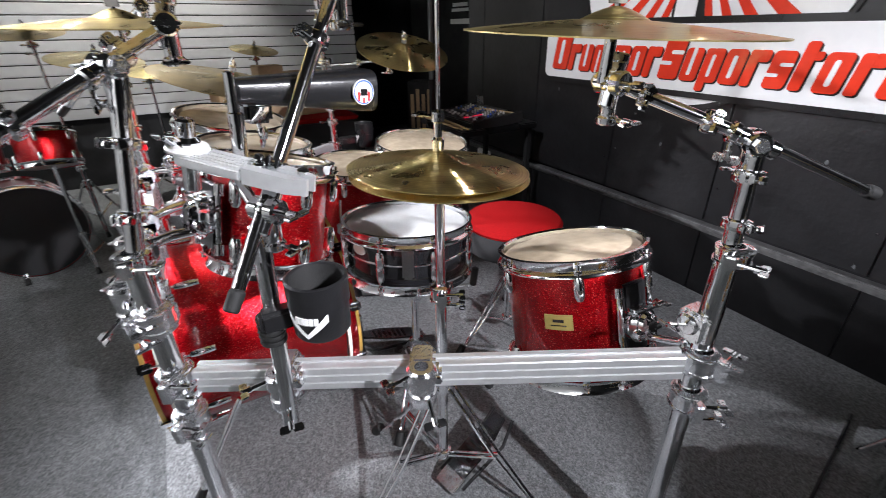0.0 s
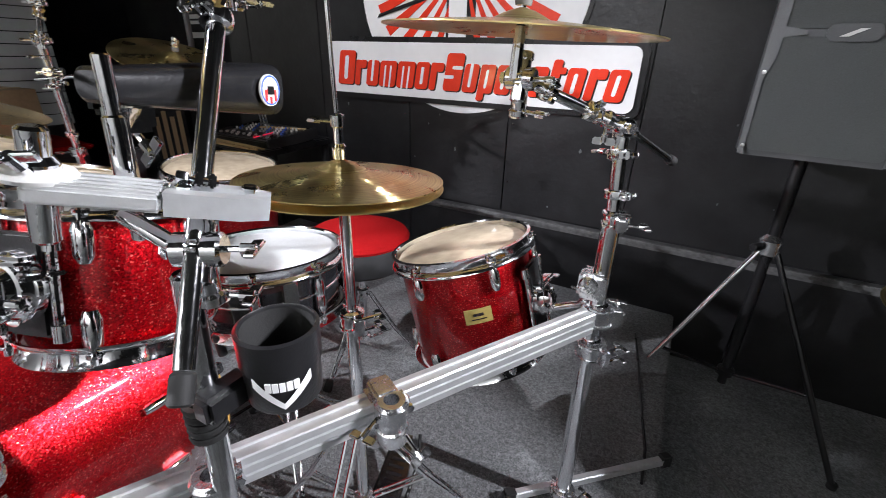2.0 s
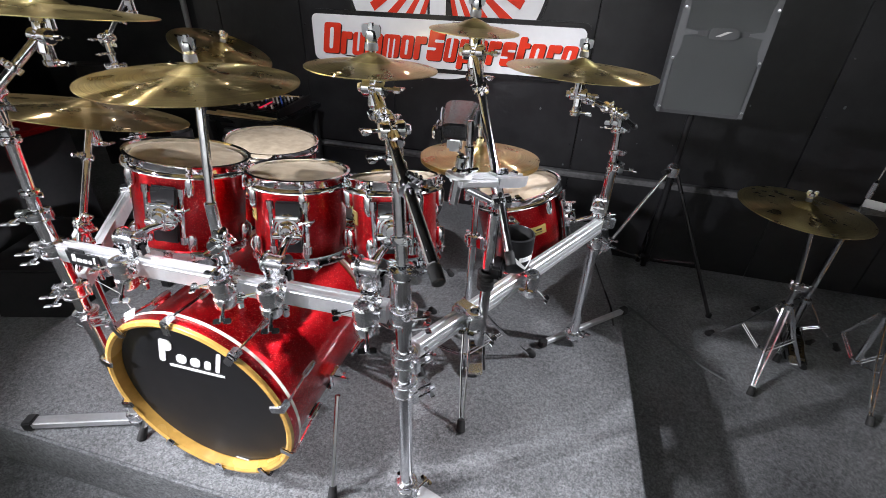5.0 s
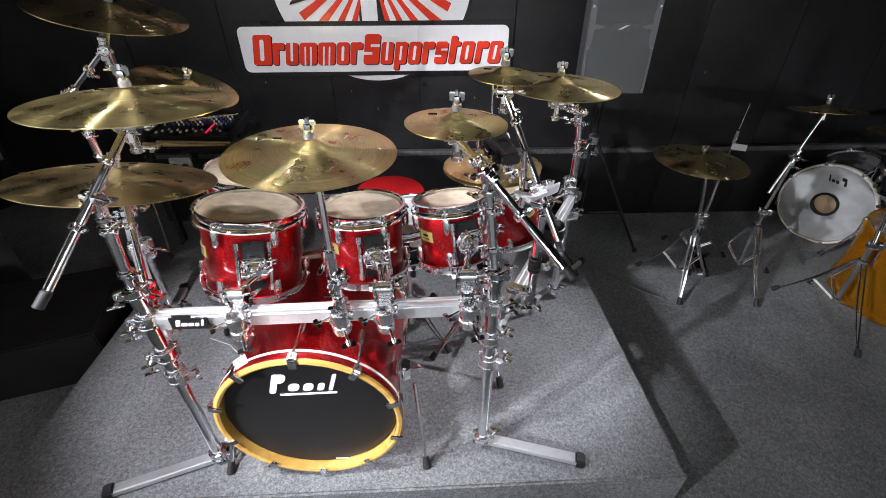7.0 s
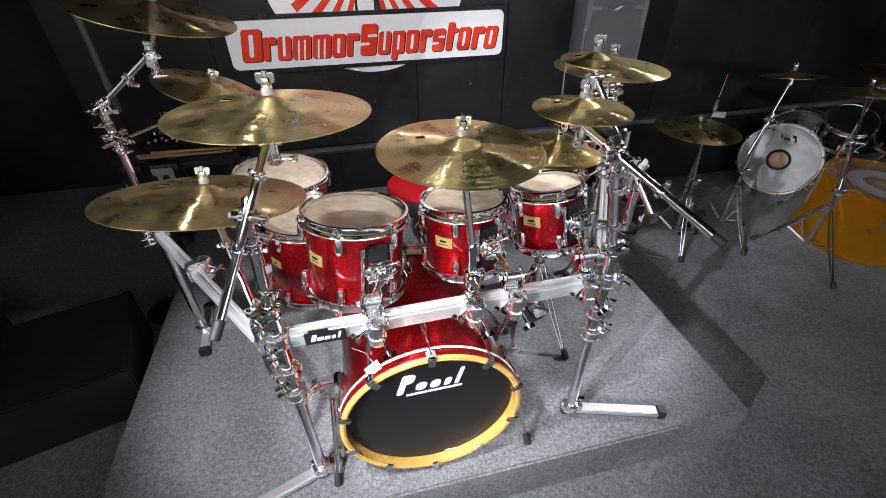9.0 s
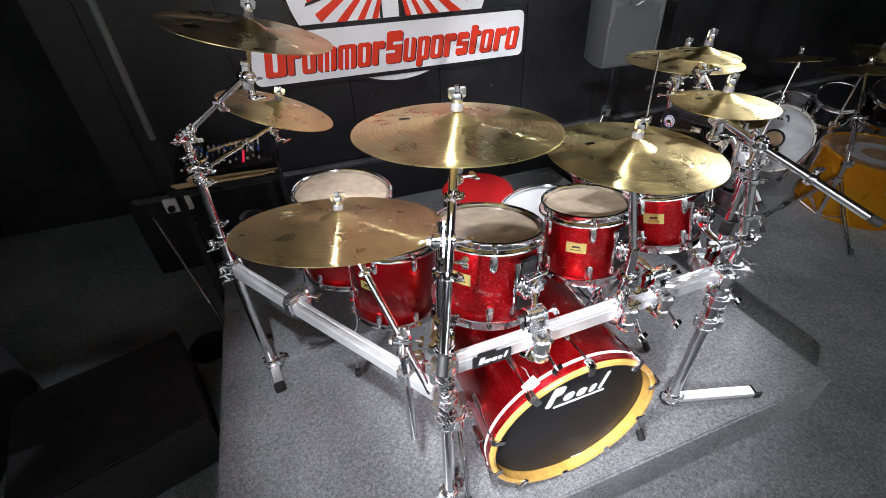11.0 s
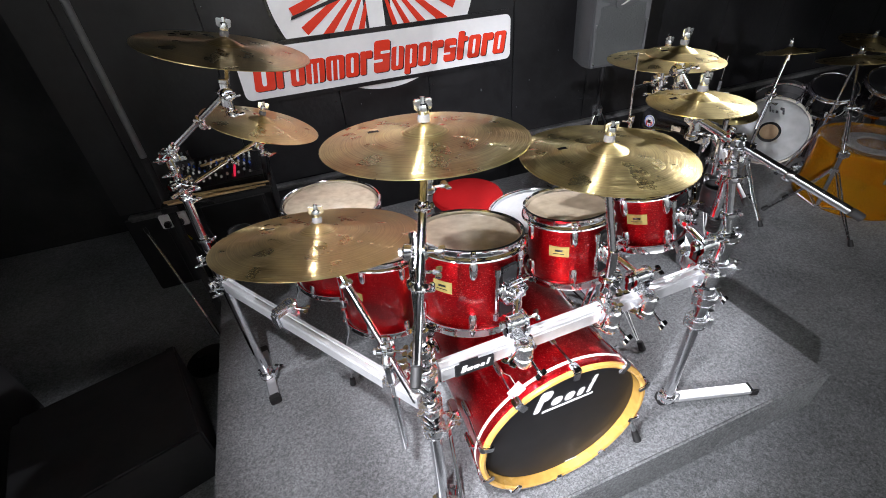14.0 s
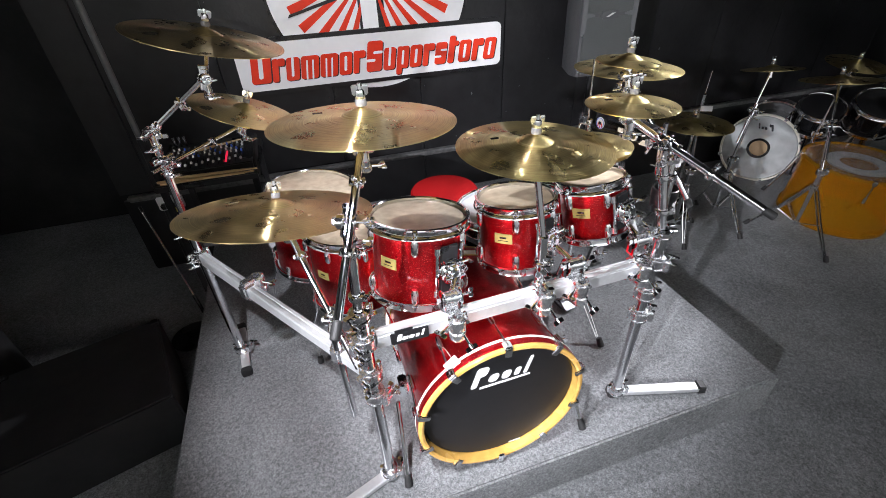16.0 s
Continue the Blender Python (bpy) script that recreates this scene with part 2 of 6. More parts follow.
    tilt.operation = "ADD"
    nt.links.new(deep.outputs[0], tilt.inputs[0])
    nt.links.new(geo.outputs["Normal"], tilt.inputs[1])
    unit2 = nt.nodes.new("ShaderNodeVectorMath")
    unit2.operation = "NORMALIZE"
    nt.links.new(tilt.outputs[0], unit2.inputs[0])
    nt.links.new(unit2.outputs[0], b3.inputs["Normal"])
    mix = nt.nodes.new("ShaderNodeMixShader")
    mix.inputs[0].default_value = 0.5
    nt.links.new(b.outputs[0], mix.inputs[1])
    nt.links.new(b3.outputs[0], mix.inputs[2])
    nt.links.new(mix.outputs[0], nt.nodes["Material Output"].inputs["Surface"])
    return m


def acrylic(name, color, cloud=0.0):
    """Clear coloured plastic; cloud lets some light scatter through it."""
    m = bpy.data.materials.new(name)
    m.use_nodes = True
    nt = m.node_tree
    b = nt.nodes["Principled BSDF"]
    b.inputs["Base Color"].default_value = (*color, 1)
    b.inputs["Roughness"].default_value = 0.08
    b.inputs["Transmission Weight"].default_value = 0.93
    b.inputs["IOR"].default_value = 1.2
    if cloud:
        tl = nt.nodes.new("ShaderNodeBsdfTranslucent")
        tl.inputs["Color"].default_value = (*color, 1)
        df = nt.nodes.new("ShaderNodeBsdfDiffuse")
        df.inputs["Color"].default_value = (*color, 1)
        both = nt.nodes.new("ShaderNodeMixShader")
        nt.links.new(tl.outputs[0], both.inputs[1])
        nt.links.new(df.outputs[0], both.inputs[2])
        mix = nt.nodes.new("ShaderNodeMixShader")
        mix.inputs[0].default_value = cloud
        nt.links.new(b.outputs[0], mix.inputs[1])
        nt.links.new(both.outputs[0], mix.inputs[2])
        nt.links.new(mix.outputs[0], nt.nodes["Material Output"].inputs["Surface"])
    return m


SPARKLE = sparkle()
BRONZE = bronze("cymbal_bronze", (0.92, 0.74, 0.33), 0.30)
BRONZE_DARK = bronze("dark_cymbal_bronze", (0.78, 0.60, 0.28), 0.30, 0.14)
AMBER = acrylic("amber_acrylic", (1.0, 0.54, 0.04), 0.20)


# ---- mesh tools ----
def part(name, bm, material, parent, label="", sharp=35):
    me = bpy.data.meshes.new(name)
    bmesh.ops.recalc_face_normals(bm, faces=bm.faces[:])
    bm.to_mesh(me)
    bm.free()
    me.materials.append(material)
    me.polygons.foreach_set("use_smooth", [True] * len(me.polygons))
    me.set_sharp_from_angle(angle=radians(sharp))
    ob = new(name, me)
    ob.parent = parent
    if label:
        ob["label"] = label
    return ob


def thing(name, m, label, category, group="", kind=""):
    ob = new(name)
    ob.empty_display_size = 0.05
    ob.matrix_world = m
    return tagged(ob, label, category, group, kind)


def V(*a):
    return Vector(a)


def aim(p, q):
    """A pose at p whose z axis points to q."""
    p, q = Vector(p), Vector(q)
    return Matrix.Translation(p) @ (q - p).to_track_quat("Z", "Y").to_matrix().to_4x4()


def upright(c, n):
    """A pose at c whose z axis is the normal n, with x kept near the world's x."""
    z = Vector(n).normalized()
    x = (Vector((1, 0, 0)) - z * z.x).normalized()
    y = z.cross(x)
    return Matrix.Translation(c) @ Matrix((x, y, z)).transposed().to_4x4()


def lathe(bm, profile, seg=32, m=Matrix(), close=False):
    """Turns (radius, height) pairs round z."""
    rings = []
    for r, z in profile:
        if r < 1e-6:
            rings.append([bm.verts.new(m @ V(0, 0, z))])
        else:
            rings.append([bm.verts.new(m @ V(r * math.cos(2 * math.pi * k / seg), r * math.sin(2 * math.pi * k / seg), z)) for k in range(seg)])
    pairs = list(zip(rings, rings[1:]))
    if close:
        pairs.append((rings[-1], rings[0]))
    for a, b in pairs:
        for k in range(seg):
            j = (k + 1) % seg
            if len(a) == 1 and len(b) == 1:
                continue
            if len(a) == 1:
                bm.faces.new((a[0], b[k], b[j]))
            elif len(b) == 1:
                bm.faces.new((a[k], b[0], a[j]))
            else:
                bm.faces.new((a[k], b[k], b[j], a[j]))
    return bm


def rod(bm, p, q, r, r2=None, seg=14, bevel=0.0):
    """A round bar from p to q with slightly rounded ends."""
    h = (Vector(q) - Vector(p)).length
    r2 = r if r2 is None else r2
    e = min(bevel or r * 0.2, h * 0.3)
    return lathe(bm, [(0, 0), (r - e, 0), (r, e), (r2, h - e), (r2 - e, h), (0, h)], seg, aim(p, q))


def chain(bm, pts, r, seg=10):
    """A bent round bar through the points."""
    pts = [Vector(p) for p in pts]
    rings = []
    for i, p in enumerate(pts):
        d = (pts[min(i + 1, len(pts) - 1)] - pts[max(i - 1, 0)]).normalized()
        t = d.to_track_quat("Z", "Y").to_matrix()
        rings.append([bm.verts.new(p + t @ V(r * math.cos(2 * math.pi * k / seg), r * math.sin(2 * math.pi * k / seg), 0)) for k in range(seg)])
    for a, b in zip(rings, rings[1:]):
        for k in range(seg):
            bm.faces.new((a[k], b[k], b[(k + 1) % seg], a[(k + 1) % seg]))
    bm.faces.new(rings[0])
    bm.faces.new(rings[-1])
    return bm


def box(bm, c, size, m=Matrix(), bevel=0.0, taper=1.0):
    """A block with its middle at c, bevelled edges, its top scaled by taper."""
    got = bmesh.ops.create_cube(bm, size=1)["verts"]
    for v in got:
        k = taper if v.co.z > 0 else 1
        v.co = V(v.co.x * size[0] * k, v.co.y * size[1] * k, v.co.z * size[2])
    if bevel:
        edges = list({e for v in got for e in v.link_edges})
        res = bmesh.ops.bevel(bm, geom=edges, offset=bevel, segments=2, affect="EDGES", clamp_overlap=True)
        got = list({v for f in res["faces"] for v in f.verts} | {v for v in got if v.is_valid})
    for v in got:
        v.co = m @ (v.co + Vector(c))
    return bm


def prism(bm, pts, h, m=Matrix()):
    """An outline in x, y, pulled up by h."""
    a = [bm.verts.new(m @ V(x, y, 0)) for x, y in pts]
    b = [bm.verts.new(m @ V(x, y, h)) for x, y in pts]
    bm.faces.new(a)
    bm.faces.new(b)
    for k in range(len(pts)):
        j = (k + 1) % len(pts)
        bm.faces.new((a[k], a[j], b[j], b[k]))
    return bm


def B():
    return bmesh.new()


# ---- hardware ----
def wing(parent, p, q, name="wing_bolt"):
    """A bolt from p to q with two rounded wings at its end."""
    bm = rod(B(), p, q, 0.0035, seg=8)
    m = aim(q, Vector(q) + (Vector(q) - Vector(p)))
    lathe(bm, [(0, -0.008), (0.006, -0.008), (0.0055, 0.006), (0, 0.007)], 10, m)
    for s in (-1, 1):
        box(bm, (s * 0.011, 0, 0.004), (0.016, 0.0045, 0.013), m, 0.0018, 1.15)
    return part(name, bm, CHROME, parent)


def collar(parent, p, axis, r=0.024, h=0.04, material=None, out=(1, 0, 0), wings=1):
    """A cast pipe clamp round a tube at p, with its bolts on the out side."""
    axis, out = Vector(axis).normalized(), Vector(out)
    out = (out - axis * out.dot(axis)).normalized()
    side = axis.cross(out)
    m = Matrix.Translation(p) @ Matrix((out, side, axis)).transposed().to_4x4()
    bm = B()
    lathe(bm, [(r, -h / 2), (r + 0.007, -h / 2 + 0.003), (r + 0.009, 0), (r + 0.007, h / 2 - 0.003), (r, h / 2), (r - 0.004, h / 2), (r - 0.004, -h / 2)], 20, m, True)
    box(bm, (r + 0.013, 0, 0), (0.026, 0.020, h * 0.85), m, 0.004)
    box(bm, (-r - 0.007, 0, 0), (0.014, 0.026, h * 0.7), m, 0.004)
    for z in (-0.32, 0.32):
        lathe(bm, [(r + 0.004, z * h - 0.003), (r + 0.0105, z * h - 0.002), (r + 0.0105, z * h + 0.002), (r + 0.004, z * h + 0.003)], 20, m, True)
    c = part("clamp", bm, material or CAST, parent)
    part("hinge_pin", hex_nut(rod(B(), m @ V(-r - 0.010, 0, -h * 0.46), m @ V(-r - 0.010, 0, h * 0.40), 0.0045, seg=8), m @ V(-r - 0.010, 0, h * 0.38), m @ V(-r - 0.010, 0, h * 0.38 + 0.008), 0.0075), CHROME, c)
    for k in range(wings):
        z = 0 if wings == 1 else (k - 0.5) * h * 0.55
        wing(c, m @ V(r + 0.016, 0.004, z), m @ V(r + 0.018, 0.040, z))
    return c


def hex_nut(bm, p, q, r=0.0075):
    """A six-sided nut from p to q."""
    h = (Vector(q) - Vector(p)).length
    return lathe(bm, [(0, 0), (r * 0.85, 0), (r, h * 0.2), (r, h * 0.8), (r * 0.85, h), (0, h)], 6, aim(p, q))


def rail_clamp(parent, p, along, up=0.034):
    """A hinged clamp that grips a flat rail at p and holds an upright tube in a round barrel."""
    x = Vector(along).normalized()
    y = V(0, 0, 1).cross(x)
    m = Matrix.Translation(p) @ Matrix((x, y, V(0, 0, 1))).transposed().to_4x4()
    bm = box(B(), (0, 0.004, 0.002), (0.046, 0.050, 0.060), m, 0.008)
    lathe(bm, [(0.012, -0.040), (0.021, -0.040), (0.025, -0.034), (0.025, -0.012), (0.022, -0.008), (0.022, 0.006), (0.026, 0.011), (0.026, 0.034), (0.021, 0.040), (0.012, 0.040)], 18, m @ pose(0, -0.036, 0), True)
    box(bm, (0, -0.002, up + 0.003), (0.036, 0.046, 0.010), m, 0.004)
    box(bm, (0.026, -0.020, 0.012), (0.016, 0.028, 0.030), m, 0.005)
    box(bm, (-0.027, -0.016, -0.014), (0.014, 0.026, 0.026), m, 0.005)
    c = part("clamp", bm, CAST, parent)
    bm = rod(B(), m @ V(0.012, -0.006, -0.030), m @ V(0.012, -0.006, -0.066), 0.0072, seg=10)
    hex_nut(bm, m @ V(0.012, -0.006, -0.040), m @ V(0.012, -0.006, -0.050), 0.011)
    rod(bm, m @ V(-0.014, 0.010, -0.028), m @ V(-0.014, 0.010, -0.052), 0.0060, seg=10)
    part("pinch_bolt", bm, CHROME, c)
    part("hinge_pin", hex_nut(rod(B(), m @ V(0.028, -0.034, 0.012), m @ V(0.028, 0.002, 0.012), 0.0060, seg=10), m @ V(0.028, -0.042, 0.012), m @ V(0.028, -0.033, 0.012), 0.0085), CHROME, c)
    wing(c, m @ V(0.012, -0.056, -0.018), m @ V(0.022, -0.082, -0.040))
    wing(c, m @ V(-0.022, -0.040, 0.020), m @ V(-0.052, -0.058, 0.016))
    return c


def memory_lock(parent, p, axis, out=(1, 0, 0), r=0.0145):
    """A narrow split ring with a square-headed screw, set under a joint."""
    axis, out = Vector(axis).normalized(), Vector(out)
    out = (out - axis * out.dot(axis)).normalized()
    side = axis.cross(out)
    m = Matrix.Translation(p) @ Matrix((out, side, axis)).transposed().to_4x4()
    bm = lathe(B(), [(r, -0.009), (r + 0.006, -0.007), (r + 0.007, 0), (r + 0.006, 0.007), (r, 0.009), (r - 0.003, 0.009), (r - 0.003, -0.009)], 18, m, True)
    for k in (-1, 1):
        box(bm, (r + 0.011, k * 0.0055, 0), (0.016, 0.007, 0.015), m, 0.002)
    ring = part("memory_lock", bm, CHROME, parent)
    part("lock_screw", hex_nut(rod(B(), m @ V(r + 0.013, -0.012, 0), m @ V(r + 0.013, 0.022, 0), 0.003, seg=8), m @ V(r + 0.013, 0.014, 0), m @ V(r + 0.013, 0.024, 0), 0.0062), CHROME, ring)
    return ring


def tilter(parent, p, along):
    """A toothed boom joint: two cheeks with ratchet teeth on a cross bolt, a hood, a wing and a socket for the tube below."""
    a = Vector(along).normalized()
    side = a.cross(V(0, 0, 1))
    side = side.normalized() if side.length > 0.1 else V(1, 0, 0)
    p = Vector(p)
    bm = B()
    rod(bm, p - side * 0.024, p - side * 0.004, 0.0175, seg=18, bevel=0.003)
    rod(bm, p + side * 0.004, p + side * 0.024, 0.0175, seg=18, bevel=0.003)
    for k in range(14):
        t = 2 * math.pi * k / 14
        q = p + (a * math.cos(t) + side.cross(a) * math.sin(t)) * 0.0168
        rod(bm, q - side * 0.004, q + side * 0.004, 0.0024, seg=6)
    rod(bm, p - a * 0.036, p + a * 0.036, 0.0130, seg=14, bevel=0.003)
    rod(bm, p + a * 0.026, p + a * 0.040, 0.0155, seg=14, bevel=0.003)
    rod(bm, p - V(0, 0, 0.055), p - V(0, 0, 0.008), 0.0125, 0.0135, seg=14)
    rod(bm, p - V(0, 0, 0.060), p - V(0, 0, 0.046), 0.0165, seg=14, bevel=0.003)
    t = part("tilter", bm, CHROME, parent)
    wing(t, p + side * 0.02, p + side * 0.047)
    wing(t, p - V(0, 0, 0.050) + side * 0.012, p - V(0, 0, 0.052) + side * 0.038)
    part("memory_nut", hex_nut(B(), p - side * 0.034, p - side * 0.022, 0.010), CAST, t)
    wing(t, p + a * 0.033 - V(0, 0, 0.010), p + a * 0.033 - V(0, 0, 0.034))
    return t


def topper(parent, c, n, tall=0.05):
    """Sleeve, felts and wing nut that hold a cymbal at its bell."""
    m = upright(c, n)
    part("felt", lathe(B(), [(0.004, -0.020), (0.016, -0.020), (0.017, -0.010), (0.004, -0.010)], 16, m, True), BLACK_MATT, parent)
    part("sleeve", lathe(B(), [(0, 0.003), (0.012, 0.003), (0.013, 0.008), (0.0115, 0.017), (0, 0.018)], 16, m), SLEEVE, parent)
    bm = lathe(B(), [(0, 0.017), (0.0105, 0.017), (0.0125, 0.026), (0.010, 0.036), (0.006, 0.038), (0.005, tall), (0, tall + 0.001)], 14, m)
    for s in (-1, 1):
        box(bm, (s * 0.011, 0, 0.036), (0.013, 0.008, 0.022), m, 0.0025, 1.2)
    part("wing_nut", bm, CHROME, parent)


def cymbal(c, n, r, material, label, bell=None, height=0.11, name="cymbal", flip=False):
    """A thin dished plate with a raised bell; c is the base of the bell's top hole."""
    bell = bell or (0.034 + 0.06 * r)
    bh = bell * 0.36
    drop = r * height
    prof = [(0.006, 0)]
    for k in range(1, 6):
        f = k / 5
        prof.append((max(0.006, bell * f), -bh * (1 - math.cos(f * math.pi / 2)) ** 0.9 - 0.0))
    for k in range(1, 15):
        f = k / 14
        prof.append((bell + (r - bell) * f, -bh - drop * (0.72 * f + 0.28 * f * f)))
    ob = thing(name, upright(c, n), label, "cymbal", "cymbals of the kit" if name == "cymbal" else "")
    for nm, run in (("bell", prof[:6]), ("bow", prof[5:])):
        part(nm, lathe(B(), run + [(p, q - 0.0016) for p, q in reversed(run)], 96, Matrix(), True), material, ob, sharp=50)
    bm = box(B(), (-r * 0.45, r * 0.22, -bh - drop * 0.30 + 0.0006), (0.022, 0.009, 0.0008), Matrix.Rotation(0.1, 4, "X"))
    part("print_mark", bm, STEEL_DARK, ob)
    return ob


def drum(name, c, n, r, depth, label, lugs=6, head=None, shell=None, badge=None, hoop=None, turn=0.0, mount=None, category="drum", strip=None, short=False):
    """A tom or snare: c and n are the middle and the normal of its upper head. badge and mount: angles in degrees round the drum."""
    ob = thing(name, upright(c, n), label, category, "drums of the kit")
    shell, head, hoop = shell or SPARKLE, head or HEAD_IVORY, hoop or CHROME
    rs = r - 0.009
    part("shell", lathe(B(), [(rs - 0.006, -0.012), (rs - 0.002, -0.008), (rs, -0.016), (rs, -depth + 0.016), (rs - 0.002, -depth + 0.008), (rs - 0.006, -depth + 0.012)], 64, Matrix(), True), shell, ob)
    part("batter_head", lathe(B(), [(0, -0.003), (r * 0.9, -0.003), (rs - 0.004, -0.0045), (rs + 0.002, -0.009), (rs + 0.004, -0.014), (rs - 0.003, -0.014), (rs - 0.006, -0.008), (0, -0.006)], 64), head, ob)
    part("resonant_head", lathe(B(), [(0, -depth), (rs, -depth + 0.002), (rs + 0.003, -depth + 0.008), (0, -depth + 0.005)], 48), HEAD_WHITE, ob)
    for nm, z, s in (("top_hoop", 0, 1), ("bottom_hoop", -depth, -1)):
        prof = [(r + 0.004, 0.007), (r - 0.003, 0.008), (r - 0.006, 0.004), (r - 0.004, -0.012), (r + 0.003, -0.014), (r + 0.008, -0.019), (r + 0.009, -0.024), (r + 0.004, -0.023), (r - 0.001, -0.018), (r - 0.0005, -0.002)]
        part(nm, lathe(B(), [(a, z + s * b) for a, b in prof], 72, Matrix(), True), hoop, ob)
    for k in range(lugs):
        a = radians(turn) + 2 * math.pi * k / lugs
        m = Matrix.Rotation(a, 4, "Z")
        ends = ((-0.045, -0.028, 0.0), (-depth + 0.045, -depth + 0.028, -depth)) if not short else ((-depth / 2 + 0.016, -depth / 2 + 0.03, 0.0), (-depth / 2 - 0.016, -depth / 2 - 0.03, -depth))
        for z, z0, z1 in ends:
            s = 1 if z1 > z0 else -1
            q = m @ pose(rs, 0, z)
            bm = lathe(B(), [(0, -0.028), (0.007, -0.027), (0.0115, -0.017), (0.012, 0.012), (0.008, 0.023), (0, 0.025)], 14, q @ pose(0.010, 0, 0))
            box(bm, (0.003, 0, 0), (0.010, 0.013, 0.040), q, 0.003)
            lug = part("lug", bm, CHROME, ob)
            bm = rod(B(), m @ V(r + 0.006, 0, z0), m @ V(r + 0.006, 0, z1 - s * 0.012), 0.003, seg=8)
            lathe(bm, [(0, 0), (0.008, 0), (0.008, s * 0.004), (0.0045, s * 0.006), (0.0045, s * 0.013), (0, s * 0.014)], 10, m @ pose(r + 0.006, 0, z1 - s * 0.014))
            part("tension_rod", bm, CHROME, lug)
    if badge is not None:
        m = Matrix.Rotation(radians(badge), 4, "Z")
        wide, high = 0.057, 0.034
        bm = B()
        cols = 5
        ring = []
        for k in range(cols + 1):
            a = (k / cols - 0.5) * wide / rs
            ring.append([m @ V((rs + d) * math.cos(a), (rs + d) * math.sin(a), -depth * 0.45 + z) for d, z in ((0.0005, -high / 2), (0.0022, -high / 2 + 0.001), (0.0022, high / 2 - 0.001), (0.0005, high / 2))])
        vs = [[bm.verts.new(p) for p in col] for col in ring]
        for a, b in zip(vs, vs[1:]):
            for i in range(3):
                bm.faces.new((a[i], b[i], b[i + 1], a[i + 1]))
        bm.faces.new(vs[0])
        bm.faces.new(vs[-1])
        bd = part("badge", bm, BRASS, ob, "small brass badge with dark bars")
        bm = B()
        for z, w, t in ((0.004, 0.022, 0.006), (-0.006, 0.032, 0.002)):
            box(bm, (rs + 0.0024, 0, -depth * 0.45 + z), (0.0012, w, t), m, 0)
        part("badge_bar", bm, STEEL_DARK, bd)
    if mount is not None:
        m = Matrix.Rotation(radians(mount), 4, "Z")
        bm = box(B(), (rs + 0.012, 0, -depth * 0.5), (0.012, 0.062, depth * 0.62), m, 0.004)
        mt = part("mount_plate", bm, BLACK_PLASTIC, ob, "black plastic mounting plate")
        # a domed casting with ribs, a cross bolt and two side pillars
        cz = -depth * 0.50
        q = m @ pose(rs + 0.017, 0, cz, 0, 90, 0) @ Matrix.Diagonal((1.12, 1.0, 1, 1))
        bm = lathe(B(), [(0, 0.036), (0.012, 0.035), (0.016, 0.029), (0.021, 0.030), (0.025, 0.023), (0.029, 0.022), (0.033, 0.012), (0.036, 0.010), (0.037, 0)], 22, q)
        box(bm, (rs + 0.026, 0, cz + 0.030), (0.030, 0.062, 0.014), m, 0.005)
        for s in (-1, 1):
            box(bm, (rs + 0.040, s * 0.013, cz - 0.004), (0.022, 0.008, 0.046), m, 0.003)
        mb = part("mount_bracket", bm, CHROME, mt, "domed chrome casting")
        part("cross_bolt", rod(B(), m @ V(rs + 0.040, -0.034, cz - 0.012), m @ V(rs + 0.040, 0.034, cz - 0.012), 0.009, seg=12, bevel=0.002), CHROME, mb)
        for s in (-1, 1):
            bm = rod(B(), m @ V(rs + 0.014, s * 0.042, cz + depth * 0.30), m @ V(rs + 0.014, s * 0.042, cz - depth * 0.30), 0.0055, seg=10, bevel=0.001)
            for z in (-0.27, 0.27):
                lathe(bm, [(0, -0.012), (0.009, -0.010), (0.009, 0.010), (0, 0.012)], 12, m @ pose(rs + 0.013, s * 0.042, cz + depth * z))
            part("side_pillar", bm, CHROME, mt)
        wing(mt, m @ V(rs + 0.03, 0.02, -depth * 0.42), m @ V(rs + 0.034, 0.05, -depth * 0.40))
    return ob


# ---- the room ----
FLOOR = -0.22


def structure(name, bm, material, label, category):
    ob = part(name, bm, material, None, "", 40)
    return tagged(ob, label, category, "", "structure")


structure("floor", box(B(), (-0.5, 0.1, FLOOR - 0.05), (12.0, 7.6, 0.10)), CARPET, "dark grey short-pile carpet on the shop floor", "floor")
bm = B()
prism(bm, [(-2.448, -0.308), (-0.058, -0.270), (-0.105, 1.89), (-2.495, 1.89)], -FLOOR - 0.004, pose(0, 0, FLOOR + 0.004))
bmesh.ops.bevel(bm, geom=[e for e in bm.edges if all(v.co.z > -0.05 for v in e.verts)], offset=0.008, segments=2, affect="EDGES")
structure("stage_riser", bm, CARPET, "low stage riser wrapped in grey carpet", "stage")
structure("ceiling", box(B(), (-0.5, 0.1, 2.95), (12.2, 7.8, 0.1)), BLACK_MATT, "black painted ceiling", "ceiling")
structure("wall_right", box(B(), (5.5, 0.1, 1.34), (0.1, 7.6, 3.12)), BLACK_MATT, "black side wall", "wall")
# unseen wall, made white as a reflector for the chrome
structure("reflector_wall", box(B(), (-0.5, -3.65, 1.34), (12.0, 0.1, 3.12)), SLAT, "added white wall behind the viewer, for chrome to reflect", "wall")
structure("wall_left", box(B(), (-6.45, 0.1, 1.34), (0.1, 7.6, 3.12)), BLACK_MATT, "black side wall", "wall")

def on_wall(y):
    """x, z of the wall to the world, facing the room."""
    return Matrix.Translation((0, y, 0)) @ Matrix.Rotation(radians(90), 4, "X")


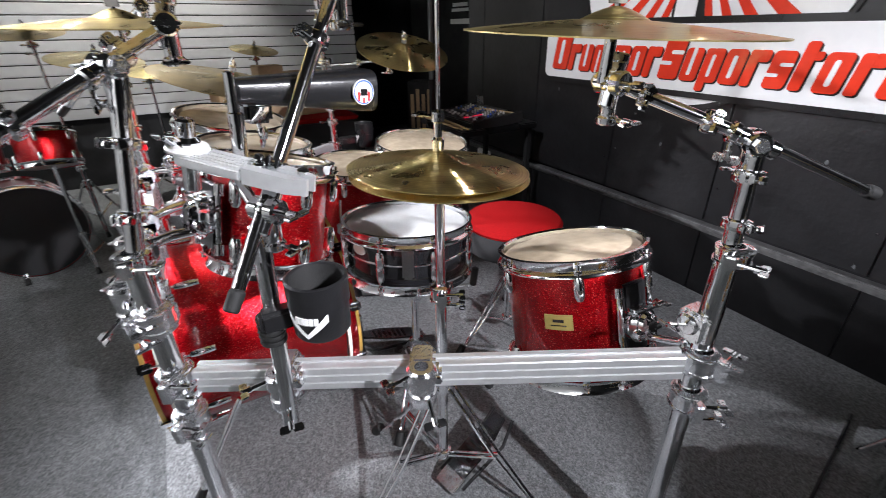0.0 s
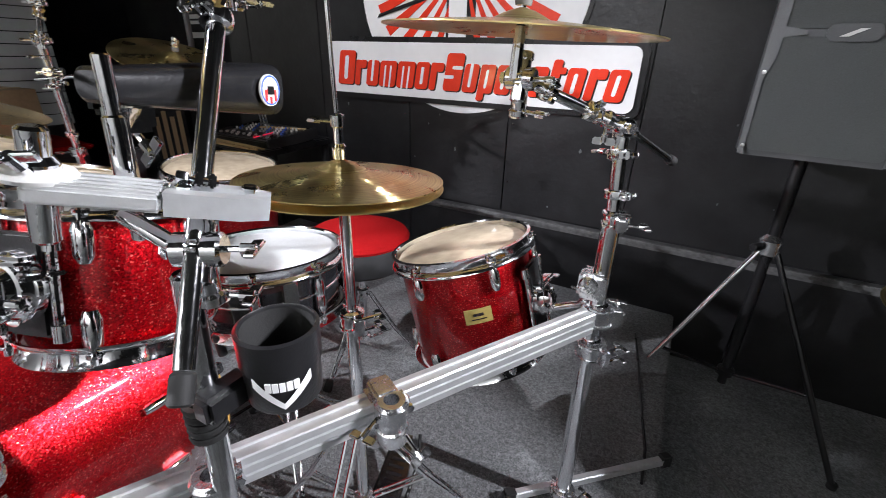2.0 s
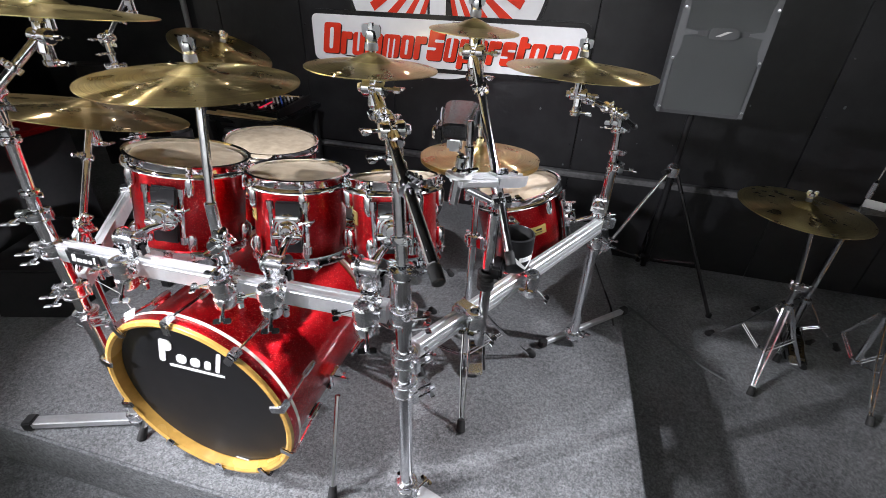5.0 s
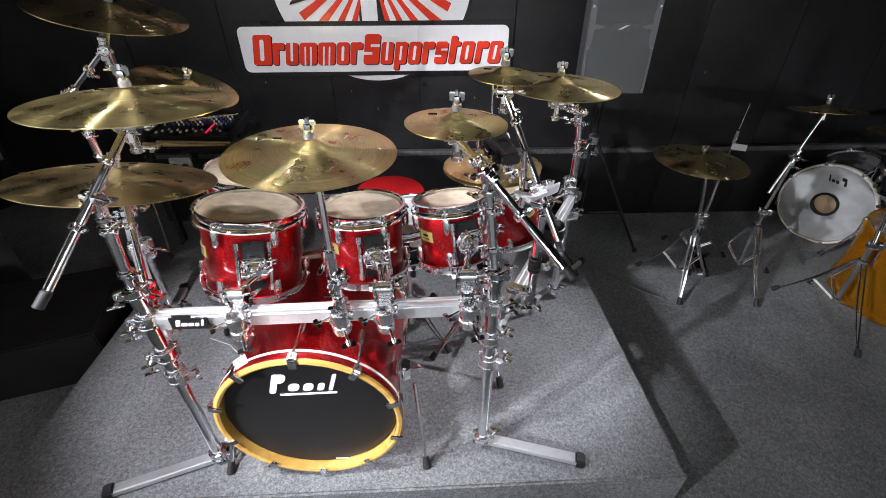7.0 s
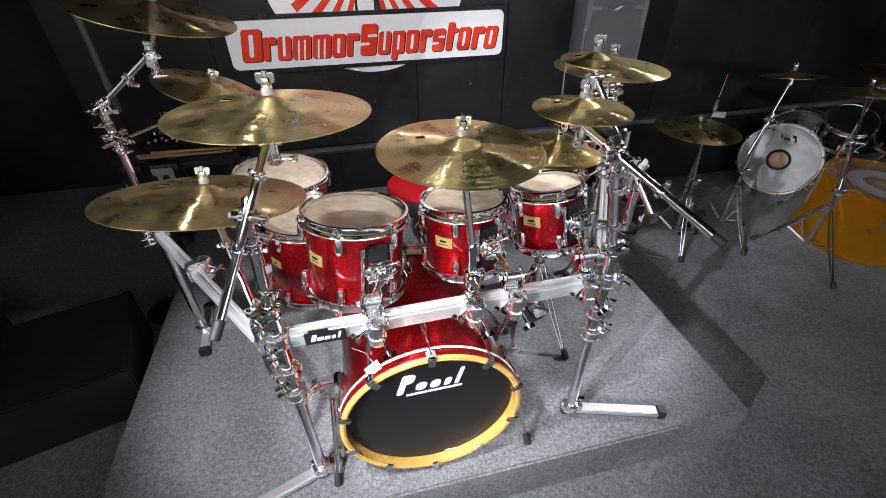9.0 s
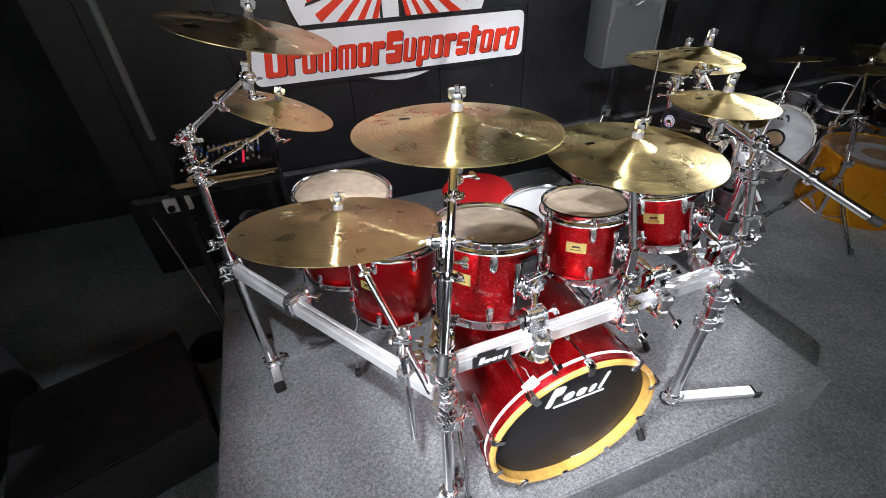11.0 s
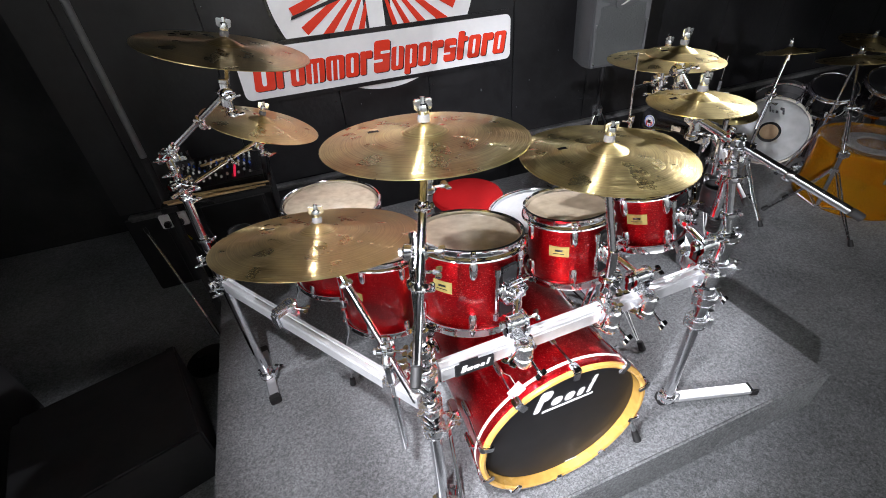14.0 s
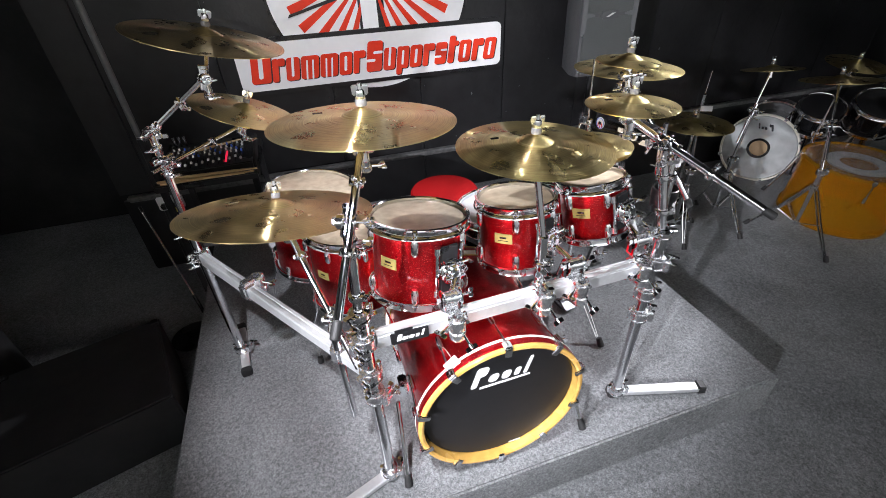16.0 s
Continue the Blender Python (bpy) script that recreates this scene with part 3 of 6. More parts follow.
wall = thing("wall_north", pose(0, 0, 0), "black painted panel wall behind the stage", "wall", "", "structure")
part("backing", box(B(), (1.25, 1.955, 1.34), (8.40, 0.09, 3.12)), BLACK_MATT, wall)
SEAMS = [-2.94, -2.745, -2.16, -1.555, -0.995, -0.41, 0.175, 0.76, 1.345, 1.93, 2.52, 3.1, 3.7, 4.3, 5.4]
for a, b in zip(SEAMS, SEAMS[1:]):
    part("panel", box(B(), ((a + b) / 2, 1.894, 1.62), (b - a - 0.005, 0.028, 2.54), bevel=0.002), BLACK_WALL, wall)
    part("panel", box(B(), ((a + b) / 2, 1.897, 0.045), (b - a - 0.004, 0.022, 0.52), bevel=0.002), BLACK_WALL, wall)
for k in range(24):
    x, z = (-2.135, -1.585, -0.97, -0.435, 0.15, 0.79)[k % 6], 0.5 + 0.28 * (k // 6)
    part("screw", lathe(B(), [(0, 0.003), (0.004, 0.002), (0.005, 0)], 8, pose(x, 1.879, z, 90)), STEEL_DARK, wall)
RAIL = box(B(), (1.25, 1.874, 0.327), (8.3, 0.045, 0.020), bevel=0.004)
box(RAIL, (1.25, 1.884, 0.310), (8.3, 0.022, 0.03), bevel=0.004)
for k in range(16):
    x = random.uniform(-2.1, 0.9)
    z = random.uniform(0.36, 0.95)
    s = random.uniform(0.004, 0.011)
    pts = [(x + s * random.uniform(0.6, 1.2) * math.cos(t) * 0.6, z + s * random.uniform(0.6, 1.2) * math.sin(t)) for t in [6.283 * q / 7 for q in range(7)]]
    part("paint_chip", prism(B(), pts, 0.0006, on_wall(1.8797)), GREY_PIPE, wall)
structure("wall_rail", RAIL, mat("worn_black_rail", (0.10, 0.10, 0.10), 0.35, 0, 0.7, 40, 0.2, 60, 5), "worn black dado rail along the wall", "trim")


# ---- the wall sign ----
def rounded(x0, x1, z0, z1, r, skew=0.0, n=5):
    pts = []
    for cx, cz, a0 in ((x1 - r, z1 - r, 0), (x0 + r, z1 - r, 90), (x0 + r, z0 + r, 180), (x1 - r, z0 + r, 270)):
        for k in range(n + 1):
            a = radians(a0 + 90 * k / n)
            z = cz + r * math.sin(a)
            pts.append((cx + r * math.cos(a) + skew * (z - z0), z))
    return pts


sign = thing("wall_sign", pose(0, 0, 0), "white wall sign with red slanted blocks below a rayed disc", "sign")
CX, CZ, CR = -1.252, 1.385, 0.575
disc = [(CX + CR * math.cos(2 * math.pi * k / 96), CZ + CR * math.sin(2 * math.pi * k / 96)) for k in range(96)]
part("disc_rim", prism(B(), [(CX + (x - CX) * 1.03, CZ + (z - CZ) * 1.03) for x, z in disc], 0.008, on_wall(1.880)), BLACK_PLASTIC, sign)
part("disc", prism(B(), disc, 0.012, on_wall(1.877)), SIGN_WHITE, sign)
for k in range(30):
    a0 = radians(-30 + 12 * k)
    a1 = a0 + radians(5.6)
    if math.cos((a0 + a1) / 2) ** 2 < 0.06:
        continue
    o = (CX - 0.0, CZ + 0.06)
    pts = [(o[0] + r * math.cos(a), o[1] + r * math.sin(a)) for r, a in ((0.13, a0), (0.50, a0), (0.50, a1), (0.13, a1))]
    part("ray", prism(B(), pts, 0.004, on_wall(1.8645)), RED_PAINT, sign)
bm = prism(B(), rounded(CX - 0.085, CX + 0.065, 1.0, 1.52, 0.03), 0.003, on_wall(1.8644))
part("emblem_shape", bm, BLACK_PLASTIC, sign)
bm = prism(B(), rounded(CX - 0.070, CX + 0.022, 1.0, 1.50, 0.03), 0.003, on_wall(1.8608))
part("emblem_shape", bm, WHITE, sign)
bm = prism(B(), [(CX - 0.48, 1.235), (CX - 0.47, 1.252), (CX - 0.06, 1.36), (CX - 0.06, 1.34)], 0.003, on_wall(1.8604))
part("emblem_bar", bm, BLACK_PLASTIC, sign)
part("board_edge", prism(B(), rounded(-2.085, -0.425, 0.845, 1.150, 0.045), 0.010, on_wall(1.866)), BLACK_PLASTIC, sign)
part("board", prism(B(), rounded(-2.065, -0.450, 0.870, 1.125, 0.035), 0.014, on_wall(1.8600)), SIGN_WHITE, sign)
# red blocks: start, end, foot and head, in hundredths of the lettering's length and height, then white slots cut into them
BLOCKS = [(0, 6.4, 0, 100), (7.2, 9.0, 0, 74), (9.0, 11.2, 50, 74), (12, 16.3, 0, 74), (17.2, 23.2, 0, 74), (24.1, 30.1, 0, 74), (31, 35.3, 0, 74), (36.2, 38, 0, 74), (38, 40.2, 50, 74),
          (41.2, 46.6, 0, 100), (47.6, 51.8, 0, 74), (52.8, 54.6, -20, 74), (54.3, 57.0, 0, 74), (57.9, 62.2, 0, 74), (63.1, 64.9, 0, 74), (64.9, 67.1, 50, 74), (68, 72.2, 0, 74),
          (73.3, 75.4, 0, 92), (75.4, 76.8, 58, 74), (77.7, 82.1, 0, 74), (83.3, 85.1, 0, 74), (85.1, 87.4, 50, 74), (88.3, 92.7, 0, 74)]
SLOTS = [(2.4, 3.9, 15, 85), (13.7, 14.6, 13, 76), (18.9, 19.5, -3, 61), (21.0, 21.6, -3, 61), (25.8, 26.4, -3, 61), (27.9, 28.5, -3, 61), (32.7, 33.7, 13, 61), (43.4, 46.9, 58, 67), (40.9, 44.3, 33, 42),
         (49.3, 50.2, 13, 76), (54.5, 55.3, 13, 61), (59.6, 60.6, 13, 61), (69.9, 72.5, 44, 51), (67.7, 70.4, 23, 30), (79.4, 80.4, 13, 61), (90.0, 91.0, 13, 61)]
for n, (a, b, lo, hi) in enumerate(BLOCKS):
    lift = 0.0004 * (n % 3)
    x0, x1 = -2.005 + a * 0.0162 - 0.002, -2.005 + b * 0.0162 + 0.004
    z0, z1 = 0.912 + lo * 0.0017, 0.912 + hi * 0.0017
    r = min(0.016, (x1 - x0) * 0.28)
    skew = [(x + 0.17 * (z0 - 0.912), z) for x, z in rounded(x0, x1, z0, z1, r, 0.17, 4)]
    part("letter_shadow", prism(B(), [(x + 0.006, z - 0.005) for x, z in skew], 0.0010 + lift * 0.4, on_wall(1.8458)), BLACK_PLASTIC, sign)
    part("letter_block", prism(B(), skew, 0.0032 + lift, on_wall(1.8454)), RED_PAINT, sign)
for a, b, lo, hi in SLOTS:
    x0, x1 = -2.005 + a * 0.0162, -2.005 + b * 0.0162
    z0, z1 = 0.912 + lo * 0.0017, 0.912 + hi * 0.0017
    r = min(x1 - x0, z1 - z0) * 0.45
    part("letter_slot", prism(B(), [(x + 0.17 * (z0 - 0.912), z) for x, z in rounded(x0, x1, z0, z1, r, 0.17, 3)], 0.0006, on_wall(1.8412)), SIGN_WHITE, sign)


# ---- the kit: rack ----
rack = thing("drum_rack", pose(0, 0, 0), "aluminium drum rack with ribbed rails and chrome posts", "drum rack")
P1, P2, P3, P4 = V(-0.305, 0.690, 0), V(-0.765, -0.125, 0), V(-1.705, -0.158, 0), V(-2.245, 0.630, 0)


def rail(p, q, name="rail", ribbed=True):
    """An aluminium extrusion from p to q, grooved along its long faces or smooth."""
    p, q = Vector(p), Vector(q)
    x = (q - p).normalized()
    y = V(0, 0, 1).cross(x).normalized()
    m = Matrix.Translation(p) @ Matrix((y, x.cross(y), x)).transposed().to_4x4()
    w, h, g = 0.0165, 0.0245, 0.0035
    side = [(w, -h + 0.002), (w, -0.0105), (w - g, -0.0095), (w - g, -0.0070), (w, -0.0060), (w, 0.0060), (w - g, 0.0070), (w - g, 0.0095), (w, 0.0105), (w, h - 0.002)]
    if not ribbed:
        side = [(w, -h + 0.002), (w, h - 0.009), (w - 0.0015, h - 0.008), (w - 0.0015, h - 0.002)]
    left = [(-u, v) for u, v in reversed(side)]
    outline = [(w - 0.002, -h)] + side + [(w - 0.002, h), (0.005, h), (0.004, h - g), (-0.004, h - g), (-0.005, h), (-w + 0.002, h)] + left + [(-w + 0.002, -h)]
    return part(name, prism(B(), outline, (q - p).length, m), ALU, rack, sharp=20)


rail(V(-0.318, 0.655, 0.588), V(-0.748, -0.090, 0.560))
rail(V(-0.80, -0.126, 0.690), V(-1.672, -0.157, 0.694), ribbed=False)
rail(V(-1.722, -0.125, 0.562), V(-2.228, 0.600, 0.578), ribbed=False)


def post(p, top, r=0.0185, lean=(0, 0)):
    q = V(p.x + lean[0], p.y + lean[1], top)
    return part("post", rod(B(), V(p.x, p.y, 0.02), q, r, seg=20), CHROME, rack)


post(P1, 0.80, lean=(-0.008, 0.004))
post(P2, 0.80)
post(P3, 0.79)
post(P4, 0.70)
part("post_tube", rod(B(), (P1.x - 0.007, P1.y, 0.78), (-0.326, 0.705, 0.975), 0.0135), CHROME, rack)
part("post_tube", rod(B(), (P2.x, P2.y, 0.78), (-0.795, -0.070, 1.075), 0.0135), CHROME, rack)
part("post_tube", rod(B(), (P3.x, P3.y, 0.77), (-1.692, -0.140, 1.050), 0.0135), CHROME, rack)
part("post_tube", rod(B(), (P4.x, P4.y, 0.68), (-2.228, 0.612, 1.085), 0.0135), CHROME, rack)


def foot(p, a, b, wide=0.036):
    """A flat bar on the carpet from a to b with rubber ends, held to the post p."""
    a, b = V(*a, 0.020), V(*b, 0.020)
    x = (b - a).normalized()
    m = Matrix.Translation(a) @ Matrix((x, V(0, 0, 1).cross(x), V(0, 0, 1))).transposed().to_4x4()
    ln = (b - a).length
    f = part("foot", box(B(), (ln / 2, 0, 0.001), (ln, wide, 0.024), m, 0.003), ALU, rack)
    for s in (0, ln):
        part("end_cap", box(B(), (s, 0, 0.001), (0.034, wide + 0.008, 0.038), m, 0.005), RUBBER, f)
    collar(rack, (p.x, p.y, 0.045), (0, 0, 1), 0.0195, 0.04, CAST, (1, -0.4, 0))


foot(P1, (-0.425, 0.628), (-0.078, 0.962), 0.020)
foot(P2, (-0.775, -0.112), (-0.425, -0.212))
foot(P3, (-1.690, -0.148), (-2.030, -0.272))
foot(P4, (-2.262, 0.800), (-2.222, 0.500))
for p, z, d in ((P1, 0.588, (1, 0.2, 0)), (P1, 0.500, (1, -0.6, 0)), (P2, 0.690, (0.6, -1, 0)), (P2, 0.560, (1, -0.5, 0)), (P3, 0.694, (-1, -0.6, 0)), (P3, 0.562, (-1, -0.6, 0)), (P3, 0.47, (1, -1, 0)), (P4, 0.578, (-1, -0.4, 0)), (P2, 0.46, (1, -0.7, 0))):
    collar(rack, (p.x, p.y, z), (0, 0, 1), 0.0215, 0.05, CAST, d, 2)
for p, z, d in ((P1, 0.80, (0.4, -1, 0)), (P2, 0.80, (1, -0.3, 0)), (P3, 0.79, (-1, -0.5, 0)), (P4, 0.70, (-1, -0.2, 0))):
    collar(rack, (p.x, p.y, z), (0, 0, 1), 0.0175, 0.032, CHROME, d, 1)
for p, q, fs in (((P1.x - 0.007, P1.y, 0.78), (-0.326, 0.705, 0.975), (0.34, 0.72)), ((P2.x, P2.y, 0.78), (-0.795, -0.070, 1.075), (0.30, 0.66)),
                 ((P3.x, P3.y, 0.77), (-1.692, -0.140, 1.050), (0.28, 0.74)), ((P4.x, P4.y, 0.68), (-2.228, 0.612, 1.085), (0.22, 0.64))):
    p, q = Vector(p), Vector(q)
    for n, f in enumerate(fs):
        memory_lock(rack, p.lerp(q, f), q - p, ((1, -0.7, 0), (0.4, -1, 0), (-1, -0.5, 0))[n % 3])
SIDE = (V(-0.748, -0.090, 0) - V(-0.318, 0.655, 0)).normalized()
FRONT = V(1, 0.03, 0).normalized()
rail_clamp(rack, (-0.545, 0.262, 0.574), -SIDE)
rail_clamp(rack, (-0.665, 0.054, 0.566), -SIDE)
for x in (-1.455, -1.185, -1.065, -0.840):
    rail_clamp(rack, (x, -0.127 - 0.035 * (-x - 0.8), 0.690), FRONT)
rail_clamp(rack, (-2.05, 0.345, 0.573), (-0.57, 0.82, 0))
rail_clamp(rack, (-1.775, -0.049, 0.564), (-0.57, 0.82, 0))
bm = box(B(), (-1.585, -0.176, 0.694), (0.105, 0.005, 0.042), bevel=0.002)
box(bm, (-1.60, -0.176, 0.716), (0.05, 0.004, 0.014), bevel=0.001)
pl = part("name_plate", bm, BLACK_PLASTIC, rack, "black name plate with pale script bars")
bm = B()
for x, w, h, z in ((-1.617, 0.012, 0.022, 0.697), (-1.600, 0.016, 0.011, 0.692), (-1.582, 0.014, 0.011, 0.692), (-1.566, 0.010, 0.011, 0.692), (-1.552, 0.006, 0.022, 0.698)):
    prism(bm, rounded(x - w / 2, x + w / 2, z - h / 2, z + h / 2, 0.002, 0.3, 2), 0.001, on_wall(-0.1787))
part("script_bar", bm, FELT, pl)


# ---- cymbals and their arms ----
def arm(name, label):
    return thing(name, pose(0, 0, 0), label, "cymbal holder", "cymbal holders")


def stem(parent, c, n, below=0.07):
    z = Vector(n).normalized()
    c = Vector(c)
    part("stem", rod(B(), c - z * below, c + z * 0.03, 0.0042, seg=10), CHROME, parent)
    bm = rod(B(), c - z * (below + 0.02), c - z * 0.022, 0.0105, 0.008, seg=12)
    part("stem_base", bm, CHROME, parent)


def holder(name, label, c, n, rods, joints, below=0.07, tips=()):
    """A cymbal arm: bars (p, q, radius), tilters (p, along) and the stem under the cymbal."""
    ob = arm(name, label)
    for p, q, r in rods:
        part("tube", rod(B(), p, q, r, seg=16), CHROME, ob)
    for p, d in joints:
        tilter(ob, p, d)
    p, q, r = rods[0]
    memory_lock(ob, Vector(p).lerp(Vector(q), 0.2), Vector(q) - Vector(p), (0.3, -1, 0.4), r + 0.001)
    memory_lock(ob, Vector(p).lerp(Vector(q), 0.62), Vector(q) - Vector(p), (1, -0.4, 0.4), r + 0.001)
    for p, q in tips:
        part("rubber_tip", rod(B(), p, q, 0.0112, seg=12), RUBBER, ob)
    stem(ob, c, n, below)
    topper(ob, c, n)
    return ob


CA, NA = V(-1.205, -0.080, 1.162), (0.037, -0.001, 1)
CB, NB = V(-1.608, -0.016, 1.263), (0.04, 0.071, 1)
CC, NC = V(-1.859, 0.178, 0.985), (0.112, 0.234, 1)
CD, ND = V(-0.868, 0.006, 1.194), (0.027, 0.02, 1)
CE, NE = V(-0.474, 0.542, 1.144), (0.034, 0.016, 1)
CS, NS = V(-0.721, 0.236, 1.245), (0.046, -0.027, 1)
CF, NF = V(-1.968, 0.612, 1.371), (0.259, -0.029, 1)
CG, NG = V(-1.953, 0.908, 1.060), (0.393, 0.01, 1)
HH, NH = V(-0.716, 0.395, 0.914), (-0.016, 0.06, 1)

cymbal(CA, NA, 0.196, BRONZE, "thin golden crash cymbal over the rack toms", height=0.075)
cymbal(CB, NB, 0.211, BRONZE, "golden crash cymbal on a long boom arm", height=0.075)
cymbal(CC, NC, 0.265, BRONZE_DARK, "large hammered dark bronze ride cymbal", height=0.075)
cymbal(CD, ND, 0.126, BRONZE, "small golden splash cymbal on a boom", height=0.09)
cymbal(CE, NE, 0.208, BRONZE, "golden crash cymbal above the hi-hat side", height=0.075)
cymbal(CS, NS, 0.100, BRONZE, "tiny golden splash cymbal on a straight stem", height=0.09)
cymbal(CF, NF, 0.225, BRONZE_DARK, "dark bronze china cymbal tilted on a high arm", height=0.06)
cymbal(CG, NG, 0.205, BRONZE, "golden crash cymbal tilted towards the drummer", height=0.075)

holder("cymbal_boom", "straight chrome cymbal post clamped to the front rail", CA, NA,
       [((-1.186, -0.150, 0.66), (-1.188, -0.142, 0.90), 0.0125), ((-1.188, -0.142, 0.88), (-1.203, -0.082, 1.11), 0.0095)], [((-1.187, -0.146, 0.80), (0.3, 0, 1))])
holder("cymbal_boom", "chrome boom arm with a rubber end", CB, NB, [((-1.628, -0.050, 1.175), (-1.752, -0.306, 0.922), 0.0095)],
       [((-1.690, -0.150, 1.060), (0.12, 0.28, 0.27)), ((-1.622, -0.040, 1.182), (0, 0.2, 1))], 0.05, [((-1.752, -0.306, 0.922), (-1.766, -0.334, 0.897))])
holder("cymbal_boom", "slanting chrome boom clamped to the side rail", CC, NC, [((-1.852, 0.150, 0.905), (-1.735, -0.125, 0.560), 0.0095), ((-1.782, -0.060, 0.27), (-1.782, -0.060, 0.66), 0.0125)],
       [((-1.777, -0.030, 0.680), (0.12, 0.28, 0.35)), ((-1.854, 0.158, 0.912), (0, 0.2, 1))], 0.05)
holder("cymbal_boom", "long chrome boom arm pointing out over the front", CD, ND, [((-0.862, 0.002, 1.125), (-0.648, -0.306, 0.954), 0.0105)],
       [((-0.797, -0.080, 1.078), (0.22, -0.32, -0.18)), ((-0.864, 0.004, 1.130), (0, 0.2, 1))], 0.05, [((-0.648, -0.306, 0.954), (-0.632, -0.330, 0.942))])
holder("cymbal_boom", "short chrome boom arm on a rack post", CE, NE, [((-0.468, 0.552, 1.045), (-0.322, 0.722, 0.963), 0.0095), ((-0.325, 0.715, 0.966), (-0.247, 0.912, 0.882), 0.0078)],
       [((-0.330, 0.702, 0.968), (-0.15, -0.16, 0.09)), ((-0.470, 0.550, 1.046), (0, 0.2, 1))], 0.08, [((-0.247, 0.912, 0.882), (-0.239, 0.932, 0.874))])
holder("cymbal_boom", "slanting chrome boom on a side post", CS, NS, [((-0.718, 0.230, 1.180), (-0.566, 0.005, 0.812), 0.0098), ((-0.615, 0.035, 0.500), (-0.612, 0.050, 0.88), 0.0135)],
       [((-0.606, 0.066, 0.900), (-0.15, 0.22, 0.37)), ((-0.718, 0.231, 1.178), (0, 0.2, 1))], 0.05, [((-0.566, 0.005, 0.812), (-0.556, -0.010, 0.788))])
holder("cymbal_boom", "chrome boom arm rising from the rear post", CF, NF, [((-2.262, 0.622, 1.058), (-2.010, 0.565, 1.240), 0.0085), ((-2.003, 0.566, 1.238), (-1.985, 0.603, 1.31), 0.007)],
       [((-2.228, 0.612, 1.085), (0.22, -0.05, 0.15)), ((-2.010, 0.562, 1.238), (0.2, 0.1, 1))], 0.04)
holder("cymbal_boom", "thin chrome arm held by a flat bracket", CG, NG, [((-2.262, 0.575, 0.960), (-1.985, 0.850, 0.995), 0.0065), ((-1.985, 0.850, 0.995), (-1.965, 0.895, 1.02), 0.008)],
       [((-1.988, 0.848, 0.995), (0.2, 0.2, 0.4)), ((-2.232, 0.616, 0.985), (1, 1, 0))], 0.04)

# ---- drums ----
drum("rack_tom", (-1.470, 0.113, 0.888), (0.114, 0.16, 1), 0.150, 0.245, "red sparkle rack tom with ivory head, the largest of three", 6, badge=218, mount=290, turn=12)
drum("rack_tom", (-1.144, 0.126, 0.876), (0.004, 0.14, 1), 0.128, 0.215, "red sparkle rack tom with ivory head, the middle of three", 6, badge=226, mount=290, turn=5)
drum("rack_tom", (-0.877, 0.121, 0.897), (-0.104, 0.22, 1), 0.112, 0.195, "red sparkle rack tom with ivory head, the smallest of three", 6, badge=217, mount=288, turn=20)
drum("side_tom", (-0.628, 0.681, 0.681), (-0.279, -0.004, 1), 0.158, 0.270, "red sparkle tom tilted inwards beside the hi-hat", 6, badge=303, mount=0, turn=20)
ft1 = drum("floor_tom", (-1.66, 0.545, 0.640), (0.06, 0.05, 1), 0.180, 0.330, "red sparkle floor tom on chrome legs", 8, badge=220, turn=10)
ft2 = drum("floor_tom", (-1.786, 0.898, 0.657), (0.09, 0.011, 1), 0.205, 0.380, "larger red sparkle floor tom beside the wall side", 8, turn=0)
for ft, r, d, angles in ((ft1, 0.18, 0.33, (70, 200, 320)), (ft2, 0.205, 0.38, (85, 195, 310))):
    for a in angles:
        m = Matrix.Rotation(radians(a), 4, "Z")
        lo = -0.63
        leg = part("leg", chain(B(), [m @ V(r + 0.012, 0, -0.08), m @ V(r + 0.012, 0, -d - 0.02), m @ V(r + 0.035, 0, -d - 0.08), m @ V(r + 0.035, 0, lo)], 0.0052), CHROME, ft)
        part("rubber_foot", rod(B(), m @ V(r + 0.035, 0, lo + 0.03), m @ V(r + 0.036, 0, lo - 0.005), 0.012, 0.014), RUBBER, leg)
        br = box(B(), (r + 0.008, 0, -d * 0.6), (0.026, 0.028, 0.045), m, 0.005)
        part("leg_bracket", br, CHROME, ft)
sn = drum("snare_drum", (-1.046, 0.472, 0.640), (-0.07, 0.06, 1), 0.178, 0.146, "black lacquered snare drum with white head and chrome hoops", 8, head=HEAD_WHITE, shell=BLACK_GLOSS, turn=-3, short=True)
m = Matrix.Rotation(radians(287), 4, "Z")
part("badge", lathe(B(), [(0, 0.003), (0.019, 0.002), (0.021, 0)], 24, m @ pose(0.1692, 0, -0.045, 0, 90, 0) @ Matrix.Diagonal((0.7, 1.2, 1, 1))), CREAM, sn, "cream oval badge")
part("bead", lathe(B(), [(0.1685, -0.077), (0.1712, -0.075), (0.1718, -0.073), (0.1712, -0.071), (0.1685, -0.069)], 64, Matrix(), True), CHROME, sn)
bm = box(B(), (0.178, 0, -0.06), (0.022, 0.03, 0.085), Matrix.Rotation(radians(-25), 4, "Z"), 0.005)
part("strainer", bm, CHROME, sn)

# bass drum
bass = thing("bass_drum", Matrix.Translation((-1.319, -0.236, 0.318)) @ Matrix.Rotation(radians(90), 4, "X") @ pose(0, 0, 0, 0, 0, 0), "red sparkle bass drum with maple hoops and black front head", "drum", "drums of the kit")
